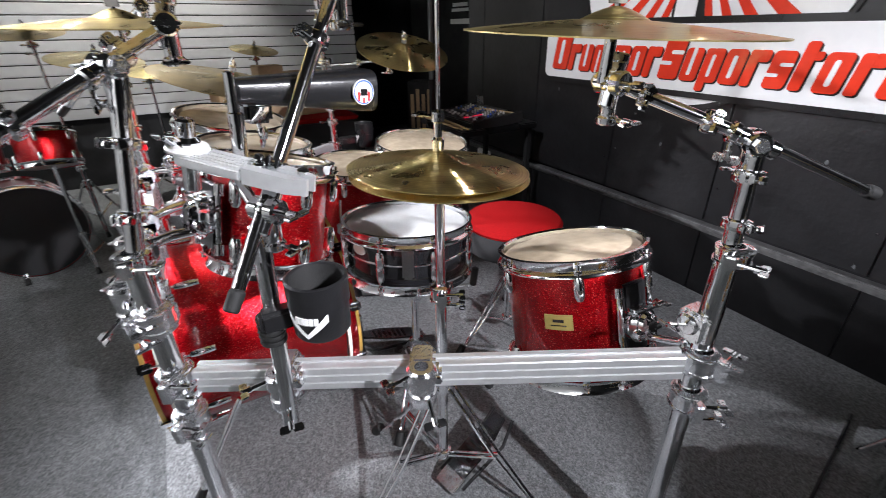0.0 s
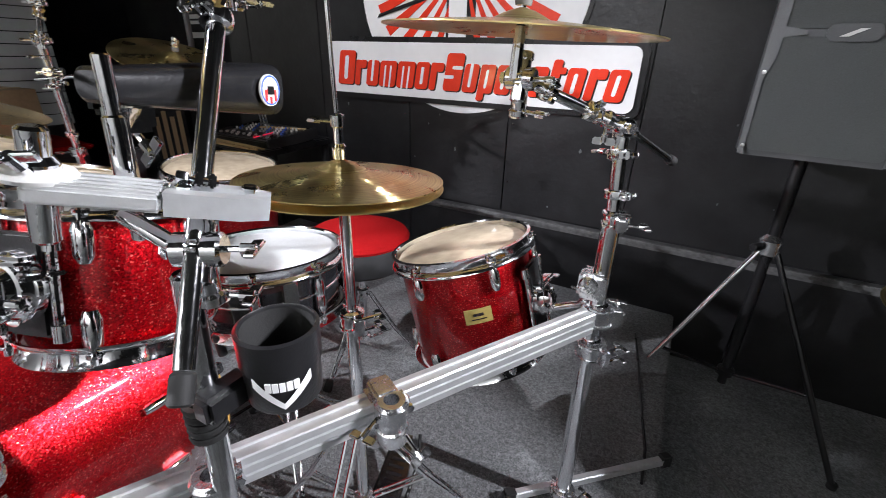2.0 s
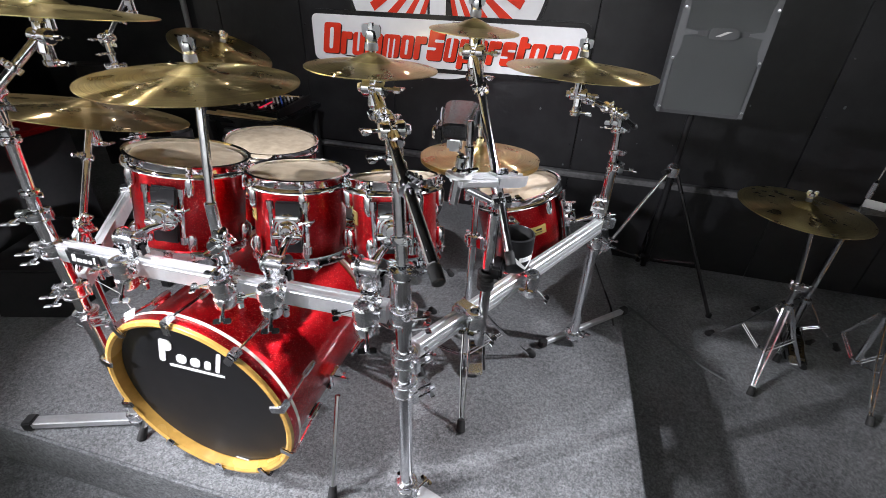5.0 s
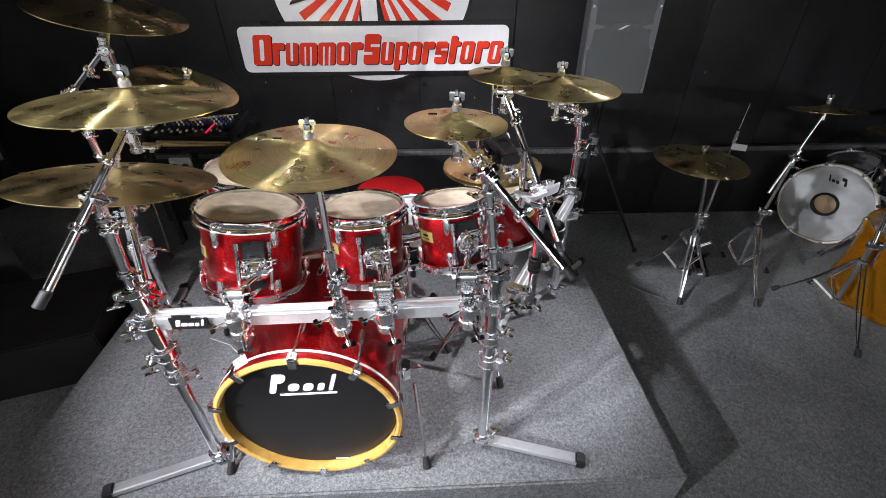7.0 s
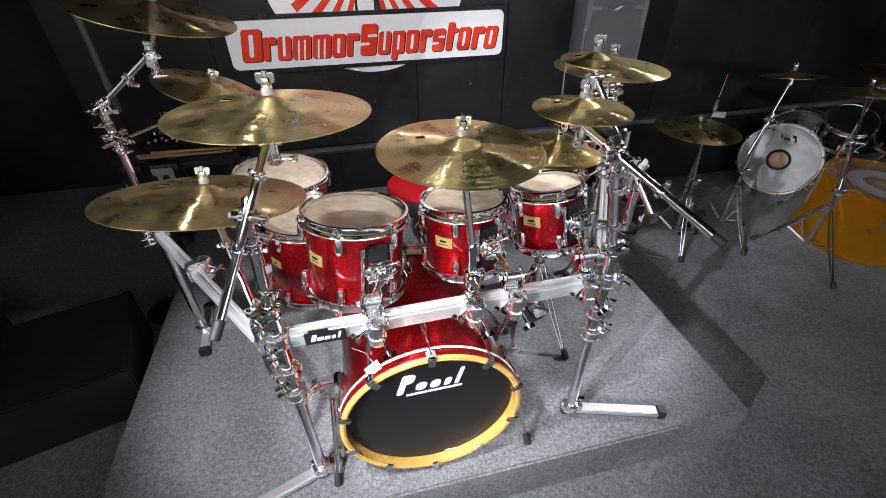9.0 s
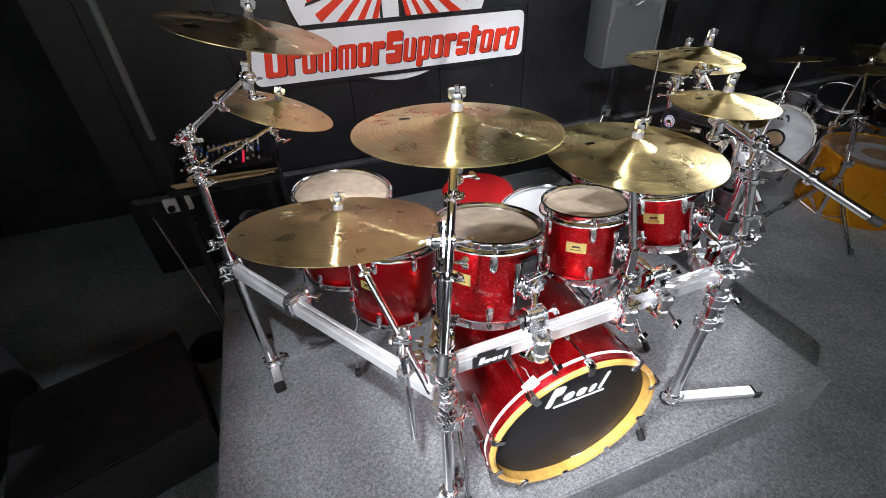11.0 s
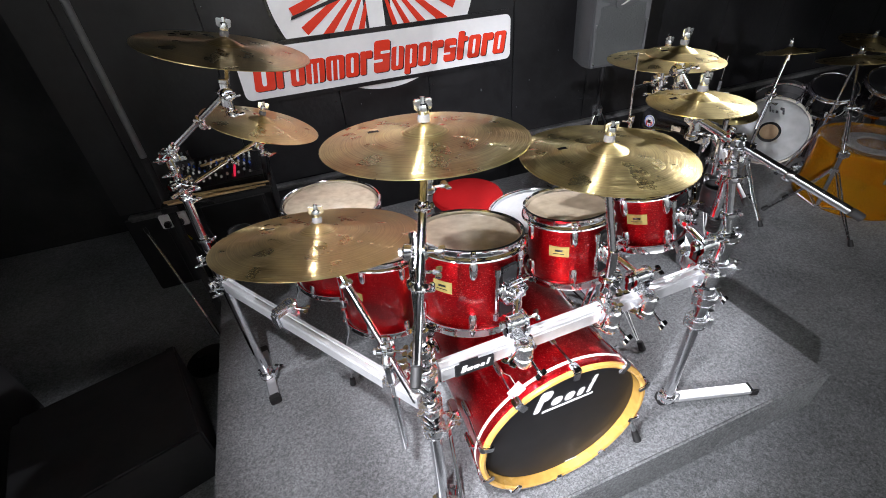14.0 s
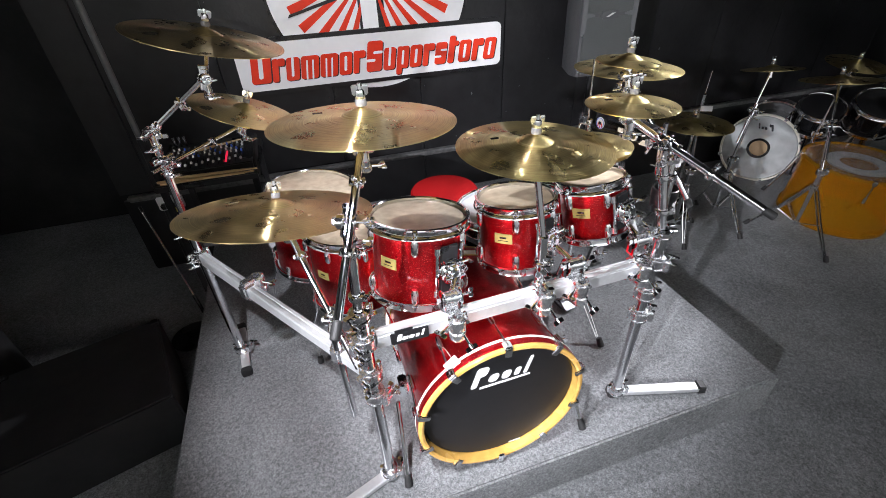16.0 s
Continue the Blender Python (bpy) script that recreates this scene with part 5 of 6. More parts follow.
c = cup((-0.562, 0.106, 0.716), 0.045, 0.090, "black plastic stick cup with a white chevron", 318)
part("bracket", box(B(), (-0.03, -0.055, 0.02), (0.03, 0.06, 0.035), Matrix(), 0.006), BLACK_PLASTIC, c)
bm = B()
for k in range(5):
    lathe(bm, [(0.014, -0.004), (0.020, -0.004), (0.021, 0), (0.020, 0.004), (0.014, 0.004)], 16, pose(-0.053, -0.068, -0.03 + k * 0.010), True)
part("rubber_sleeve", bm, RUBBER, c)
c = cup((-2.150, 0.760, 0.585), 0.045, 0.115, "black stick cup with a white chevron on the rear post", 255)
part("bracket", box(B(), (-0.045, -0.07, 0.03), (0.06, 0.10, 0.03), Matrix(), 0.006), BLACK_PLASTIC, c)


# ---- loudspeaker on its stand ----
spk = thing("loudspeaker", Matrix.Translation((0.100, 1.500, 0.813)) @ pose(0, 0, 0, -2, 0, -3), "grey loudspeaker cabinet with perforated grille", "loudspeaker")
w, d, h = 0.365, 0.30, 0.66
outl = [(-w / 2, 0.0), (w / 2, 0.0), (w / 2 + 0.004, 0.10), (w / 2 - 0.06, d), (-w / 2 + 0.06, d), (-w / 2 - 0.004, 0.10)]
bm = prism(B(), outl, h)
bmesh.ops.bevel(bm, geom=bm.edges[:], offset=0.012, segments=2, affect="EDGES")
part("cabinet", bm, GREY_PLASTIC, spk)
GRILLE = mat("perforated_grille", (0.11, 0.118, 0.117), 0.5, 0.2, 0.3, 500, 0.9, 900)
bm = prism(B(), rounded(-w / 2 + 0.018, w / 2 - 0.018, 0.018, 0.335, 0.02), 0.006, on_wall(-0.001))
part("lower_grille", bm, GRILLE, spk)
bm = prism(B(), rounded(-w / 2 + 0.018, w / 2 - 0.018, 0.355, 0.642, 0.02), 0.006, on_wall(-0.001))
part("upper_grille", bm, GRILLE, spk)
bm = prism(B(), rounded(-0.058, 0.058, 0.322, 0.366, 0.02), 0.010, on_wall(-0.006))
lg = part("badge", bm, GREY_PLASTIC, spk, "oval grey badge with a pale slash")
part("badge_slash", prism(B(), [(-0.03, 0.334), (-0.01, 0.334), (0.03, 0.354), (0.01, 0.354)], 0.002, on_wall(-0.0165)), FELT, lg)
TRIM = mat("pale_grey_plastic", (0.13, 0.135, 0.14), 0.4, 0, 0.15, 300, 0.2, 700)
for k in (-1, 1):
    edge = [(0.182, 0.006), (0.182, 0.654), (0.160, 0.654), (0.164, 0.50), (0.152, 0.42), (0.152, 0.36), (0.10, 0.350), (0.10, 0.340), (0.152, 0.332), (0.152, 0.28), (0.170, 0.22), (0.166, 0.006)]
    part("side_trim", prism(B(), [(k * x, z) for x, z in edge], 0.004, on_wall(-0.0068)), TRIM, spk, "paler grey moulded edge")
for x in (-0.172, 0.172):
    for z in (0.03, 0.24, 0.44, 0.63):
        part("screw", lathe(B(), [(0, 0.004), (0.006, 0.003), (0.007, 0)], 8, pose(x, -0.0108, z, 90)), CHROME, spk)
st = thing("speaker_stand", pose(0.105, 1.62, FLOOR), "black tripod speaker stand, its lit leg chrome, its shaded legs black", "speaker stand")
part("pole", rod(B(), (0, 0, 0.12), (0, 0, 1.06), 0.0175), BLACK_PLASTIC, st)
part("collar", lathe(B(), [(0.018, 0.68), (0.034, 0.69), (0.036, 0.74), (0.018, 0.76)], 20, Matrix(), True), CAST, st)
part("knob", rod(B(), (-0.03, -0.03, 0.72), (-0.055, -0.055, 0.72), 0.014), BLACK_PLASTIC, st)
part("collar", lathe(B(), [(0.018, 0.16), (0.030, 0.165), (0.030, 0.19), (0.018, 0.20)], 20, Matrix(), True), BLACK_PLASTIC, st)
# shade put into the colour: only the lit leg is chrome, the rest black
for a in (205, 325, 85):
    e = V(math.cos(radians(a)) * (0.42 if a != 85 else 0.25), math.sin(radians(a)) * (0.42 if a != 85 else 0.25), 0.012)
    leg = part("leg", rod(B(), (e.x * 0.07, e.y * 0.07, 0.70), e, 0.010), BLACK_PLASTIC if a != 205 else CHROME, st)
    part("brace", rod(B(), (e.x * 0.06, e.y * 0.06, 0.18), e * 0.62 + V(0, 0, 0.26), 0.007), STEEL_DARK, leg)
    part("rubber_foot", rod(B(), e + V(0, 0, 0.015), e - V(0, 0, 0.01), 0.015), RUBBER, leg)


# ---- mixer on its table ----
tb = thing("side_table", pose(-2.285, 1.535, FLOOR), "black side table against the wall", "table")
part("tabletop", box(B(), (0, 0, 0.82), (0.50, 0.52, 0.035), bevel=0.006), BLACK_PLASTIC, tb)
for sx in (-0.22, 0.22):
    for sy in (-0.22, 0.22):
        part("leg", box(B(), (sx, sy, 0.402), (0.03, 0.03, 0.804), bevel=0.003), BLACK_MATT, tb)
mx = thing("mixing_desk", pose(-2.275, 1.50, 0.6175, 4, 0, 0), "black mixing desk with faders and a red light strip", "mixer")
part("chassis", box(B(), (0, 0.02, 0.022), (0.44, 0.34, 0.045), bevel=0.006), BLACK_PLASTIC, mx)
for s in (-1, 1):
    part("side_cheek", box(B(), (s * 0.223, 0.02, 0.025), (0.012, 0.35, 0.06), bevel=0.004), BLACK_MATT, mx)
GLOW = bpy.data.materials.new("red_led")
GLOW.use_nodes = True
GLOW.node_tree.nodes["Principled BSDF"].inputs["Base Color"].default_value = (0.6, 0.01, 0.05, 1)
GLOW.node_tree.nodes["Principled BSDF"].inputs["Emission Color"].default_value = (1, 0.03, 0.10, 1)
GLOW.node_tree.nodes["Principled BSDF"].inputs["Emission Strength"].default_value = 0.6
for k in range(14):
    x = -0.195 + k * 0.027
    part("slot", box(B(), (x, -0.08, 0.0455), (0.0022, 0.085, 0.0012)), BLACK_MATT, mx)
    fz = -0.105 + 0.05 * ((k * 7) % 5) / 5
    part("fader", box(B(), (x, fz, 0.050), (0.010, 0.018, 0.010), bevel=0.002), (RED_PLASTIC if k == 10 else FELT), mx)
    for j in range(4):
        part("knob", lathe(B(), [(0, 0.012), (0.0045, 0.012), (0.0055, 0)], 8, pose(x, 0.0 + j * 0.036, 0.045)), (FELT, BLUE, GREY_PLASTIC, FELT)[(j + k) % 4], mx)
part("light_strip", box(B(), (0.082, -0.05, 0.0470), (0.010, 0.13, 0.003)), GLOW, mx)
for k in range(3):
    part("jack_plug", rod(B(), (-0.19 + k * 0.026, 0.165, 0.045), (-0.19 + k * 0.026, 0.160, 0.105), 0.0075), CHROME, mx)
for k, (x0, y0, x1, y1) in enumerate(((-2.520, 1.318, -2.10, 1.275), (-2.50, 1.290, -2.055, 1.285), (-2.46, 1.345, -2.04, 1.315), (-2.36, 1.56, -2.10, 1.66))):
    z = 0.6235 if k < 3 else 0.672
    dsx = thing("drum_stick", aim((x0, y0, z), (x1, y1, z)), "pale hickory drum stick lying by the mixing desk", "drum stick", "drum sticks")
    ln = math.hypot(x1 - x0, y1 - y0)
    part("stick", lathe(B(), [(0, 0), (0.006, 0.002), (0.0072, 0.01), (0.0072, ln * 0.72), (0.0042, ln * 0.955), (0.0052, ln * 0.97), (0.0050, ln * 0.99), (0, ln)], 12), WOOD, dsx)
sk = thing("socket_box", pose(-2.68, 1.866, 0.262), "white double socket box on the wall with plugs", "socket")
part("plate", box(B(), (0, 0, 0), (0.15, 0.024, 0.09), bevel=0.006), WHITE, sk)
for x in (-0.035, 0.035):
    part("plug", box(B(), (x, -0.030, -0.008), (0.035, 0.034, 0.035), bevel=0.006), BLACK_PLASTIC, sk)
cb = thing("cable", pose(0, 0, 0), "yellow cable end hanging from the socket", "cable")
part("sleeve", chain(B(), [(-2.655, 1.815, 0.245), (-2.63, 1.77, 0.20), (-2.60, 1.74, 0.175)], 0.006), YELLOW, cb)
part("lead", chain(B(), [(-2.60, 1.74, 0.175), (-2.575, 1.71, 0.12), (-2.57, 1.69, 0.02), (-2.58, 1.66, -0.20), (-2.62, 1.60, -0.213)], 0.0035), BLACK_PLASTIC, cb)
cb = thing("cable", pose(0, 0, 0), "thin black cable lying along the riser", "cable")
part("lead", chain(B(), [(-0.24, 1.62, 0.006), (-0.20, 1.40, 0.006), (-0.16, 1.16, 0.006), (-0.13, 0.99, 0.006), (-0.125, 0.86, 0.006)], 0.0045), BLACK_PLASTIC, cb)
ms = thing("microphone_stand", pose(0, 0, 0), "chrome and black microphone stand leaning by the riser", "stand")
part("tube", rod(B(), (-2.707, 1.492, 0.398), (-2.553, 1.215, -0.018), 0.0062), CHROME, ms)
part("grip", rod(B(), (-2.707, 1.492, 0.398), (-2.717, 1.510, 0.425), 0.008), BLACK_PLASTIC, ms)
part("lower_tube", rod(B(), (-2.553, 1.215, -0.018), (-2.488, 1.098, -0.195), 0.009), BLACK_PLASTIC, ms)
part("base", lathe(B(), [(0, 0), (0.11, 0), (0.115, 0.01), (0.03, 0.03), (0, 0.03)], 28, pose(-2.60, 1.098, FLOOR)), BLACK_PLASTIC, ms)
pipe = thing("grey_pipe", pose(-2.515, 1.345, 0), "plain grey upright pipe against the black wall", "pipe")
part("pipe", rod(B(), (0, 0, 0.84), (0, 0, 1.50), 0.014), GREY_PIPE, pipe)
part("lower_pipe", rod(B(), (0, 0, FLOOR), (0, 0, 0.84), 0.017), BLACK_MATT, pipe)

wd = thing("floor_monitor", pose(-2.87, 0.60, FLOOR, 0, 0, 16.8), "black carpet-covered speaker box beside the riser", "loudspeaker")
part("cabinet", box(B(), (0, 0, 0.145), (0.62, 0.56, 0.29), bevel=0.008), BLACK_MATT, wd)
part("corner", box(B(), (0.292, 0.262, 0.274), (0.045, 0.045, 0.04), bevel=0.008), BLACK_PLASTIC, wd)
part("corner", box(B(), (-0.292, 0.262, 0.274), (0.045, 0.045, 0.04), bevel=0.008), BLACK_PLASTIC, wd)


# ---- second and third kits on the shop floor ----
def stand(c, top, feet, label, cy=None, n=(0, 0, 1), r=0.2, boom=None, material=None):
    ob = thing("cymbal_stand", pose(0, 0, 0), label, "cymbal stand", "cymbal stands on the floor")
    c = Vector(c)
    end = boom[0] if boom else (c.x, c.y, top)
    zh = FLOOR + 0.36
    part("lower_tube", rod(B(), (c.x, c.y, FLOOR + 0.10), (c.x, c.y, zh + 0.12), 0.0125), CHROME, ob)
    part("upper_tube", rod(B(), (c.x, c.y, zh + 0.10), end, 0.0095), CHROME, ob)
    collar(ob, (c.x, c.y, zh + 0.11), (0, 0, 1), 0.0135, 0.04, CHROME, (1, -0.5, 0))
    tripod(ob, c, zh, feet, floor=FLOOR)
    if boom:
        part("boom", rod(B(), boom[1], boom[2], 0.008), CHROME, ob)
        tilter(ob, end, Vector(boom[2]) - Vector(boom[1]))
    if cy:
        stem(ob, cy, n, 0.06)
        topper(ob, cy, n, 0.04)
        cymbal(cy, n, r, material or BRONZE, "golden cymbal on a floor stand beside the second kit", name="floor_cymbal", height=0.075)
    return ob


stand((0.58, 1.05, 0), 0.60, [(0.51, 0.85), (0.80, 1.10), (0.42, 1.22)], "chrome cymbal stand with a golden cymbal", (0.45, 1.02, 0.640), (0.03, 0.0, 1), 0.225, boom=((0.50, 1.025, 0.58), (0.50, 1.025, 0.56), (0.47, 1.02, 0.60)))
stand((0.98, 1.10, 0), 0.50, [(0.95, 0.82), (1.20, 1.12), (0.91, 1.30)], "chrome boom stand with a cymbal", (1.10, 1.155, 0.845), (0.02, 0.18, 1), 0.17, boom=((1.02, 1.11, 0.58), (0.94, 1.08, 0.38), (1.10, 1.150, 0.80)), material=BRONZE_DARK)
stand((1.32, 0.74, 0), 0.50, [(1.232, 0.428), (1.15, 0.95), (1.41, 1.00)], "chrome boom stand with a cymbal beside the amber drum", (1.48, 0.98, 0.78), (0.02, 0.15, 1), 0.21, boom=((1.40, 0.86, 0.50), (1.34, 0.76, 0.32), (1.48, 0.975, 0.735)), material=BRONZE_DARK)
h2 = thing("hi_hat_stand", pose(0, 0, 0), "chrome hi-hat stand of the second kit, without cymbals", "hi-hat stand")
part("lower_tube", rod(B(), (0.80, 1.32, FLOOR + 0.08), (0.80, 1.32, 0.44), 0.012), CHROME, h2)
part("pull_rod", rod(B(), (0.80, 1.32, 0.42), (0.82, 1.33, 0.80), 0.0032), CHROME, h2)
part("clutch", lathe(B(), [(0.003, 0.58), (0.012, 0.58), (0.012, 0.65), (0.003, 0.66)], 12, Matrix.Translation((0.81, 1.325, 0)), True), CHROME, h2)
part("cymbal_seat", lathe(B(), [(0, 0.43), (0.05, 0.43), (0.052, 0.436), (0, 0.445)], 20, Matrix.Translation((0.80, 1.32, 0))), BLACK_PLASTIC, h2)
tripod(h2, (0.80, 1.32, 0), 0.02, [(0.70, 1.12), (1.02, 1.30), (0.72, 1.52)], floor=FLOOR)
ct = thing("price_tag", pose(0.835, 1.30, 0.560, 70, 0, -30), "small blank white card tied to the hi-hat rod", "tag")
part("card", box(B(), (0, 0, 0), (0.075, 0.035, 0.0012), bevel=0.0004), WHITE, ct)
part("string", chain(B(), [(-0.03, 0.015, 0), (-0.035, 0.03, 0.01), (-0.025, 0.045, 0.02)], 0.0008, 6), WHITE, ct)
fc = thing("cable", pose(0, 0, 0), "grey cable lying across the shop floor", "cable")
part("lead", chain(B(), [(0.03, 1.335, FLOOR + 0.006), (0.14, 1.20, FLOOR + 0.006), (0.25, 1.06, FLOOR + 0.006), (0.34, 0.958, FLOOR + 0.006), (0.42, 0.90, FLOOR + 0.006)], 0.006), GREY_PIPE, fc)
pedal(h2, (0.78, 1.12, FLOOR + 0.02), (0.80, 1.30, FLOOR + 0.10))


def kick(name, c, face, r, depth, shell, head, hoop, label, port=False):
    """A bass drum lying on its side, its front head at c facing the given way."""
    ob = thing(name, aim(c, Vector(c) + Vector(face)), label, "drum")
    part("shell", lathe(B(), [(r - 0.008, -0.03), (r - 0.008, -depth + 0.03), (r - 0.014, -depth + 0.03), (r - 0.014, -0.03)], 72, Matrix(), True), shell, ob)
    prof = [(0.075 if port else 0, -0.012), (r - 0.012, -0.012), (r - 0.008, -0.02), (0.075 if port else 0, -0.016)]
    part("front_head", lathe(B(), prof, 64, Matrix(), port), head, ob)
    if port:
        part("port_ring", lathe(B(), [(0.064, -0.009), (0.078, -0.008), (0.082, -0.012), (0.064, -0.018)], 40, Matrix(), True), BLACK_PLASTIC, ob)
    for z0, s in ((0, -1), (-depth, 1)):
        part("hoop", lathe(B(), [(r - 0.006, z0), (r + 0.006, z0), (r + 0.008, z0 + s * 0.004), (r + 0.008, z0 + s * 0.036), (r - 0.006, z0 + s * 0.04)], 72, Matrix(), True), hoop, ob)
    for k in range(8):
        m = Matrix.Rotation(radians(22 + 45 * k), 4, "Z")
        bm = rod(B(), m @ V(r + 0.012, 0, -0.005), m @ V(r + 0.010, 0, -0.14), 0.004, seg=8)
        box(bm, (r + 0.004, 0, -0.13), (0.022, 0.016, 0.05), m, 0.004)
        lug = part("lug", bm, CHROME, ob)
        part("claw_hook", box(B(), (r + 0.006, 0, -0.012), (0.026, 0.026, 0.030), m, 0.004), CHROME, lug)
    return ob


PEARLY = mat("pale_pearl_head", (0.42, 0.44, 0.44), 0.5, 0, 0.25, 15, 0.03, 300, 6)
k1 = kick("bass_drum", (1.755, 1.52, 0.045), (-0.86, -0.52, 0.10), 0.268, 0.42, BLACK_GLOSS, PEARLY, CREAM, "bass drum with pale pearl head and round port", True)
part("inside", lathe(B(), [(0, -0.05), (0.07, -0.05), (0.07, -0.054), (0, -0.054)], 28), CARD, k1)
bm = B()
for x, w_, z, hh in ((-0.050, 0.014, 0.175, 0.05), (-0.030, 0.02, 0.19, 0.022), (-0.004, 0.018, 0.165, 0.02), (0.02, 0.016, 0.165, 0.02), (0.042, 0.008, 0.178, 0.045)):
    prism(bm, rounded(-x - w_ / 2, -x + w_ / 2, z - hh / 2, z + hh / 2, 0.005, -0.3, 3), 0.001, pose(0, 0, -0.0112))
part("script_shape", bm, STEEL_DARK, k1, "dark script-like bars")
k2 = kick("bass_drum", (1.80, 0.82, 0.215), (0.02, -0.04, 1), 0.325, 0.425, AMBER, acrylic("clear_head", (0.92, 0.92, 0.92)), AMBER, "transparent amber acrylic bass drum stood on end, clear head upwards")
part("muffling_ring", lathe(B(), [(0.11, -0.02), (0.19, -0.02), (0.19, -0.03), (0.11, -0.03)], 40, Matrix(), True), HEAD_WHITE, k2)
for c, n, r, dep, lab in (((1.98, 1.32, 0.42), (-0.3, -0.35, 1), 0.15, 0.18, "dark tom with chrome rim above the bass drum"), ((2.28, 1.12, 0.46), (-0.3, -0.35, 1), 0.165, 0.20, "dark tom with black head and chrome rim"), ((2.45, 0.72, 0.36), (-0.2, -0.2, 1), 0.2, 0.3, "dark floor tom with chrome rim")):
    drum("shop_tom", c, n, r, dep, lab, 6, head=HEAD_BLACK, shell=BLACK_GLOSS)
    z0 = c[2] - dep
    sd = thing("tom_stand", pose(c[0] + 0.02, c[1] + 0.02, 0), "dark chrome stand that carries a dark tom", "drum stand", "tom stands")
    part("column", rod(B(), (0, 0, FLOOR + 0.06), (0, 0, z0), 0.012), STEEL_DARK, sd)
    tripod(sd, (0, 0, 0), FLOOR + 0.20, [(0.2, 0.05), (-0.14, 0.16), (-0.05, -0.2)], floor=FLOOR)
kick("bass_drum", (2.05, 1.70, 0.06), (-0.85, -0.5, 0.1), 0.275, 0.16, BLACK_GLOSS, HEAD_BLACK, CHROME, "dark bass drum with a chrome rim by the wall")
for c, n, r in (((2.15, 0.70, 0.90), (0.1, -0.1, 1), 0.2), ((2.5, 1.25, 0.98), (-0.1, -0.1, 1), 0.19), ((1.85, 1.15, 0.80), (0.0, -0.15, 1), 0.18)):
    stand((c[0] + 0.05, c[1] + 0.08, 0), c[2] - 0.05, [(c[0] + 0.22, c[1] + 0.2), (c[0] - 0.15, c[1] + 0.15), (c[0] + 0.05, c[1] - 0.2)], "dark cymbal stand of the acrylic kit", c, n, r, boom=((c[0] + 0.03, c[1] + 0.05, c[2] - 0.12), (c[0] + 0.05, c[1] + 0.08, c[2] - 0.2), (c[0], c[1], c[2] - 0.05)), material=BRONZE_DARK)


# ---- the shop behind: slatwall, stock and further kits ----
sw = thing("slatwall", pose(-5.2, 0, 0), "white slatwall display with dark grooves", "wall", "", "structure")
part("backing", box(B(), (-0.02, -0.6, 1.2), (0.02, 4.86, 2.84)), BLACK_MATT, sw)
SL = box(B(), (0, 0, 0), (0.02, 4.84, 0.086), bevel=0.004)
first = part("slat", SL, SLAT, sw)
first.location = (0.0, -0.6, 0.45)
for k in range(1, 24):
    o = first.copy()
    scene.collection.objects.link(o)
    o.location = (0, -0.6, 0.45 + 0.094 * k)
structure("wall_partition", box(B(), (-4.3, 2.85, 1.34), (3.0, 0.06, 3.1)), BLACK_MATT, "black partition beside the slatwall", "wall")
bd = thing("banner", pose(-4.60, 2.805, 1.42), "black banner with pale unreadable bars", "banner")
part("cloth", box(B(), (0, 0, 0), (0.70, 0.012, 0.70), bevel=0.003), BLACK_MATT, bd)
for z, w_, hh in ((0.02, 0.30, 0.035), (-0.03, 0.34, 0.03), (-0.14, 0.40, 0.05)):
    part("print_bar", box(B(), (0.05, -0.008, z - 0.1), (w_, 0.003, hh)), FELT, bd)
cj = thing("cajon", pose(-4.45, 2.28, FLOOR, 0, 0, -40), "wooden cajon with a worn printed front", "cajon")
part("box", box(B(), (0, 0, 0.42), (0.30, 0.28, 0.84), bevel=0.006), BLACK_MATT, cj)
for k in range(4):
    part("print_stripe", box(B(), (0.152, -0.09 + k * 0.06, 0.52 + 0.05 * (k % 2)), (0.004, 0.035, 0.40)), CARD, cj)
dt = thing("display_table", pose(-3.75, 0.55, FLOOR), "black display table with a red cloth edge", "table")
part("cloth_side", box(B(), (0, 0, 0.36), (0.75, 1.15, 0.72), bevel=0.01), BLACK_MATT, dt)
part("cloth_top", box(B(), (0, 0, 0.735), (0.80, 1.20, 0.03), bevel=0.01), RED_CLOTH, dt)
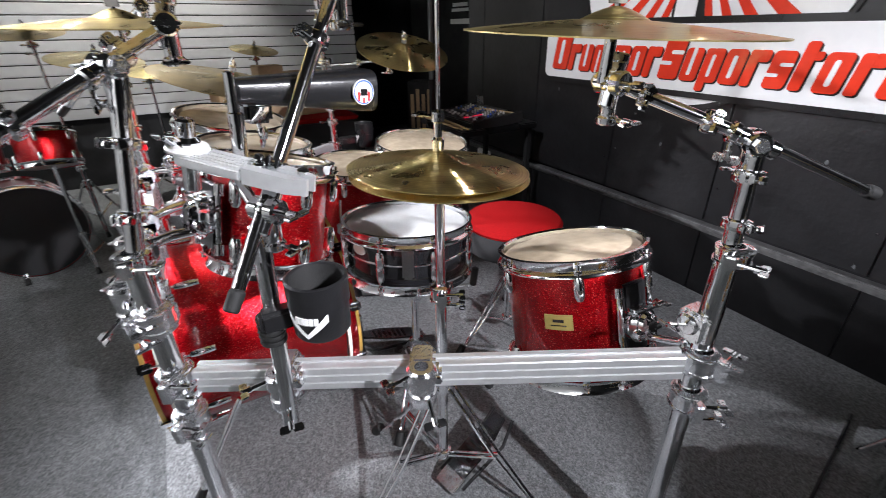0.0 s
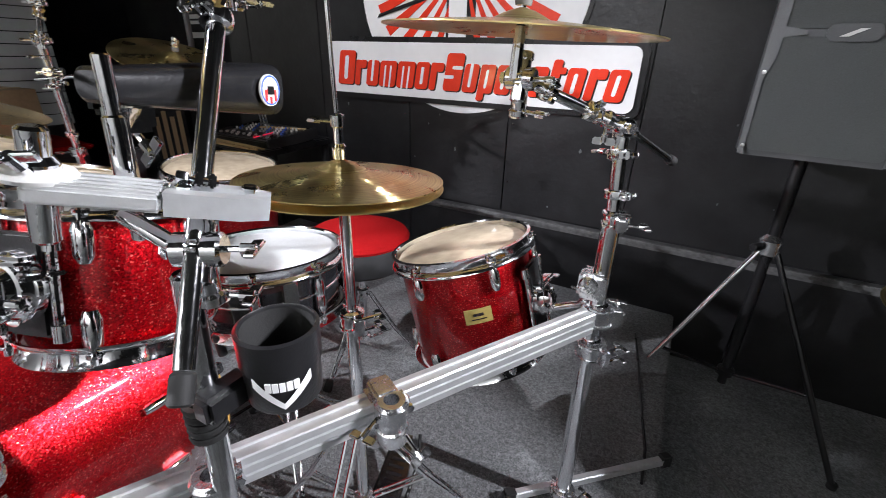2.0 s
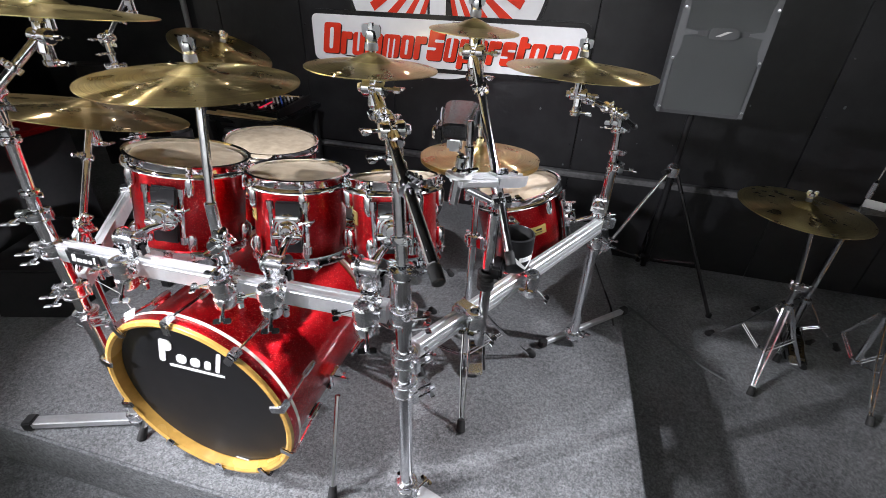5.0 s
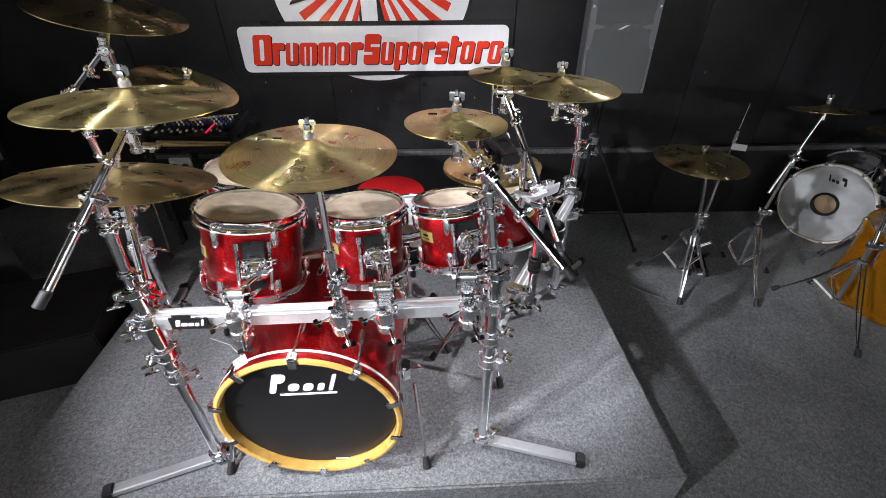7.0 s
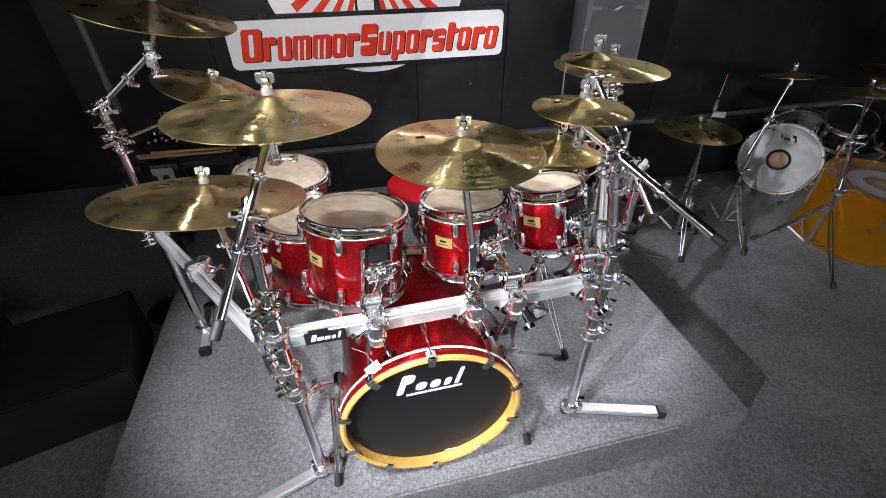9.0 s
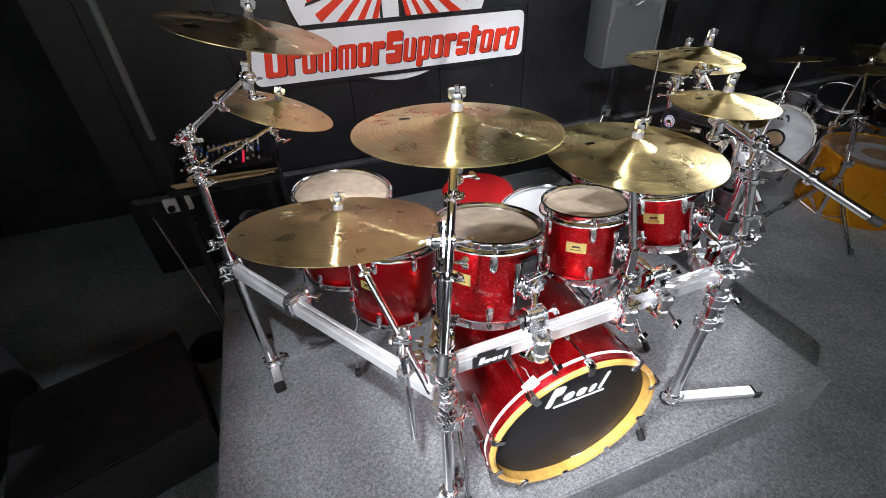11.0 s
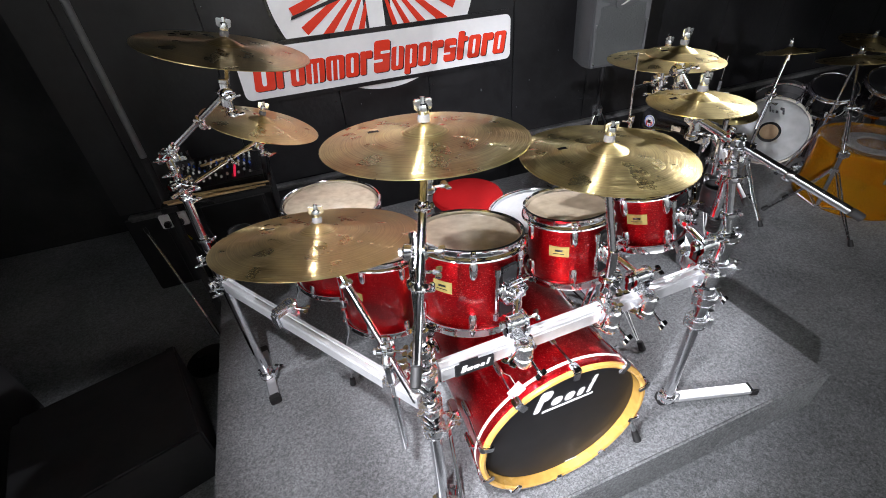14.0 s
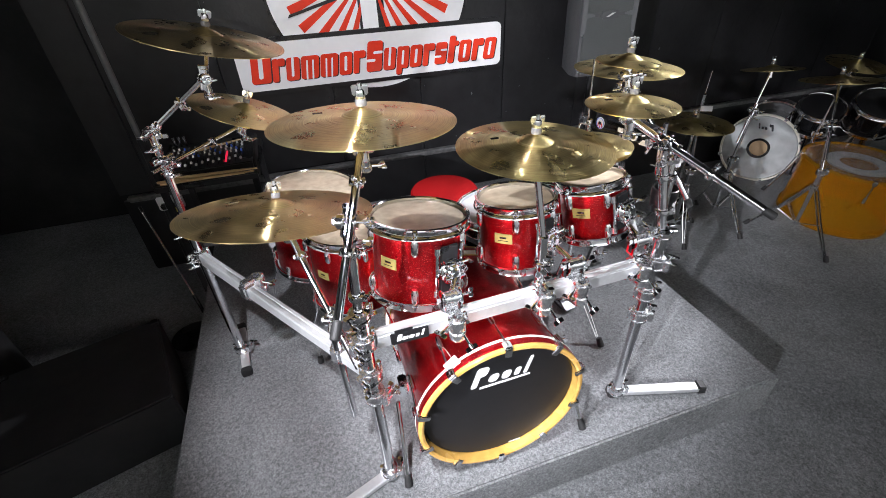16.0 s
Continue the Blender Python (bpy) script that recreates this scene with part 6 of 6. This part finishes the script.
for x, y, z, sx, sy, sz in ((-3.72, 0.85, 0.53, 0.30, 0.34, 0.30), (-3.75, 0.35, 0.53, 0.28, 0.30, 0.24), (-3.62, 0.58, 0.53, 0.16, 0.18, 0.36)):
    cbx = thing("cardboard_box", pose(x, y, z, 0, 0, 10), "plain brown cardboard box on the display table", "box", "boxes on the table")
    part("carton", box(B(), (0, 0, sz / 2 + 0.001), (sx, sy, sz), bevel=0.004), CARD, cbx)
    part("tape", box(B(), (0, 0, sz + 0.002), (0.05, sy * 0.98, 0.002)), WOOD, cbx)
for c, n, r, mtl in (((-3.1, -0.35, 1.02), (0.15, 0.1, 1), 0.22, BRONZE), ((-3.9, -0.75, 1.15), (0.2, 0.0, 1), 0.20, BRONZE_DARK), ((-4.3, 0.62, 1.00), (0.2, 0.1, 1), 0.19, BRONZE), ((-3.6, -1.25, 0.95), (0.15, 0.1, 1), 0.2, BRONZE_DARK), ((-4.4, -0.2, 0.86), (0.2, 0.1, 1), 0.18, BRONZE)):
    stand((c[0] - 0.06, c[1], 0), c[2] - 0.05, [(c[0] + 0.16, c[1] + 0.05), (c[0] - 0.2, c[1] + 0.18), (c[0] - 0.12, c[1] - 0.22)], "chrome cymbal stand in the shop behind", c, n, r, boom=((c[0] - 0.04, c[1], c[2] - 0.10), (c[0] - 0.06, c[1], c[2] - 0.18), (c[0], c[1], c[2] - 0.04)), material=mtl)
kick("bass_drum", (-3.25, -0.95, 0.06), (0.8, 0.25, 0.05), 0.275, 0.42, SPARKLE, HEAD_BLACK, CHROME, "red bass drum of the kit across the aisle")
for c, lab in (((-3.35, -0.75, 0.62), "dark red tom of the kit across the aisle"), ((-3.40, -1.10, 0.62), "dark red tom on the kit across the aisle")):
    drum("shop_tom", c, (-0.3, 0, 1), 0.15, 0.2, lab, 6)
    sd = thing("tom_stand", pose(c[0] + 0.03, c[1], 0), "chrome stand that carries a tom", "drum stand", "tom stands")
    part("column", rod(B(), (0, 0, FLOOR + 0.06), (0, 0, c[2] - 0.2), 0.012), CHROME, sd)
    tripod(sd, (0, 0, 0), FLOOR + 0.2, [(0.2, 0.05), (-0.14, 0.16), (-0.05, -0.2)], floor=FLOOR)
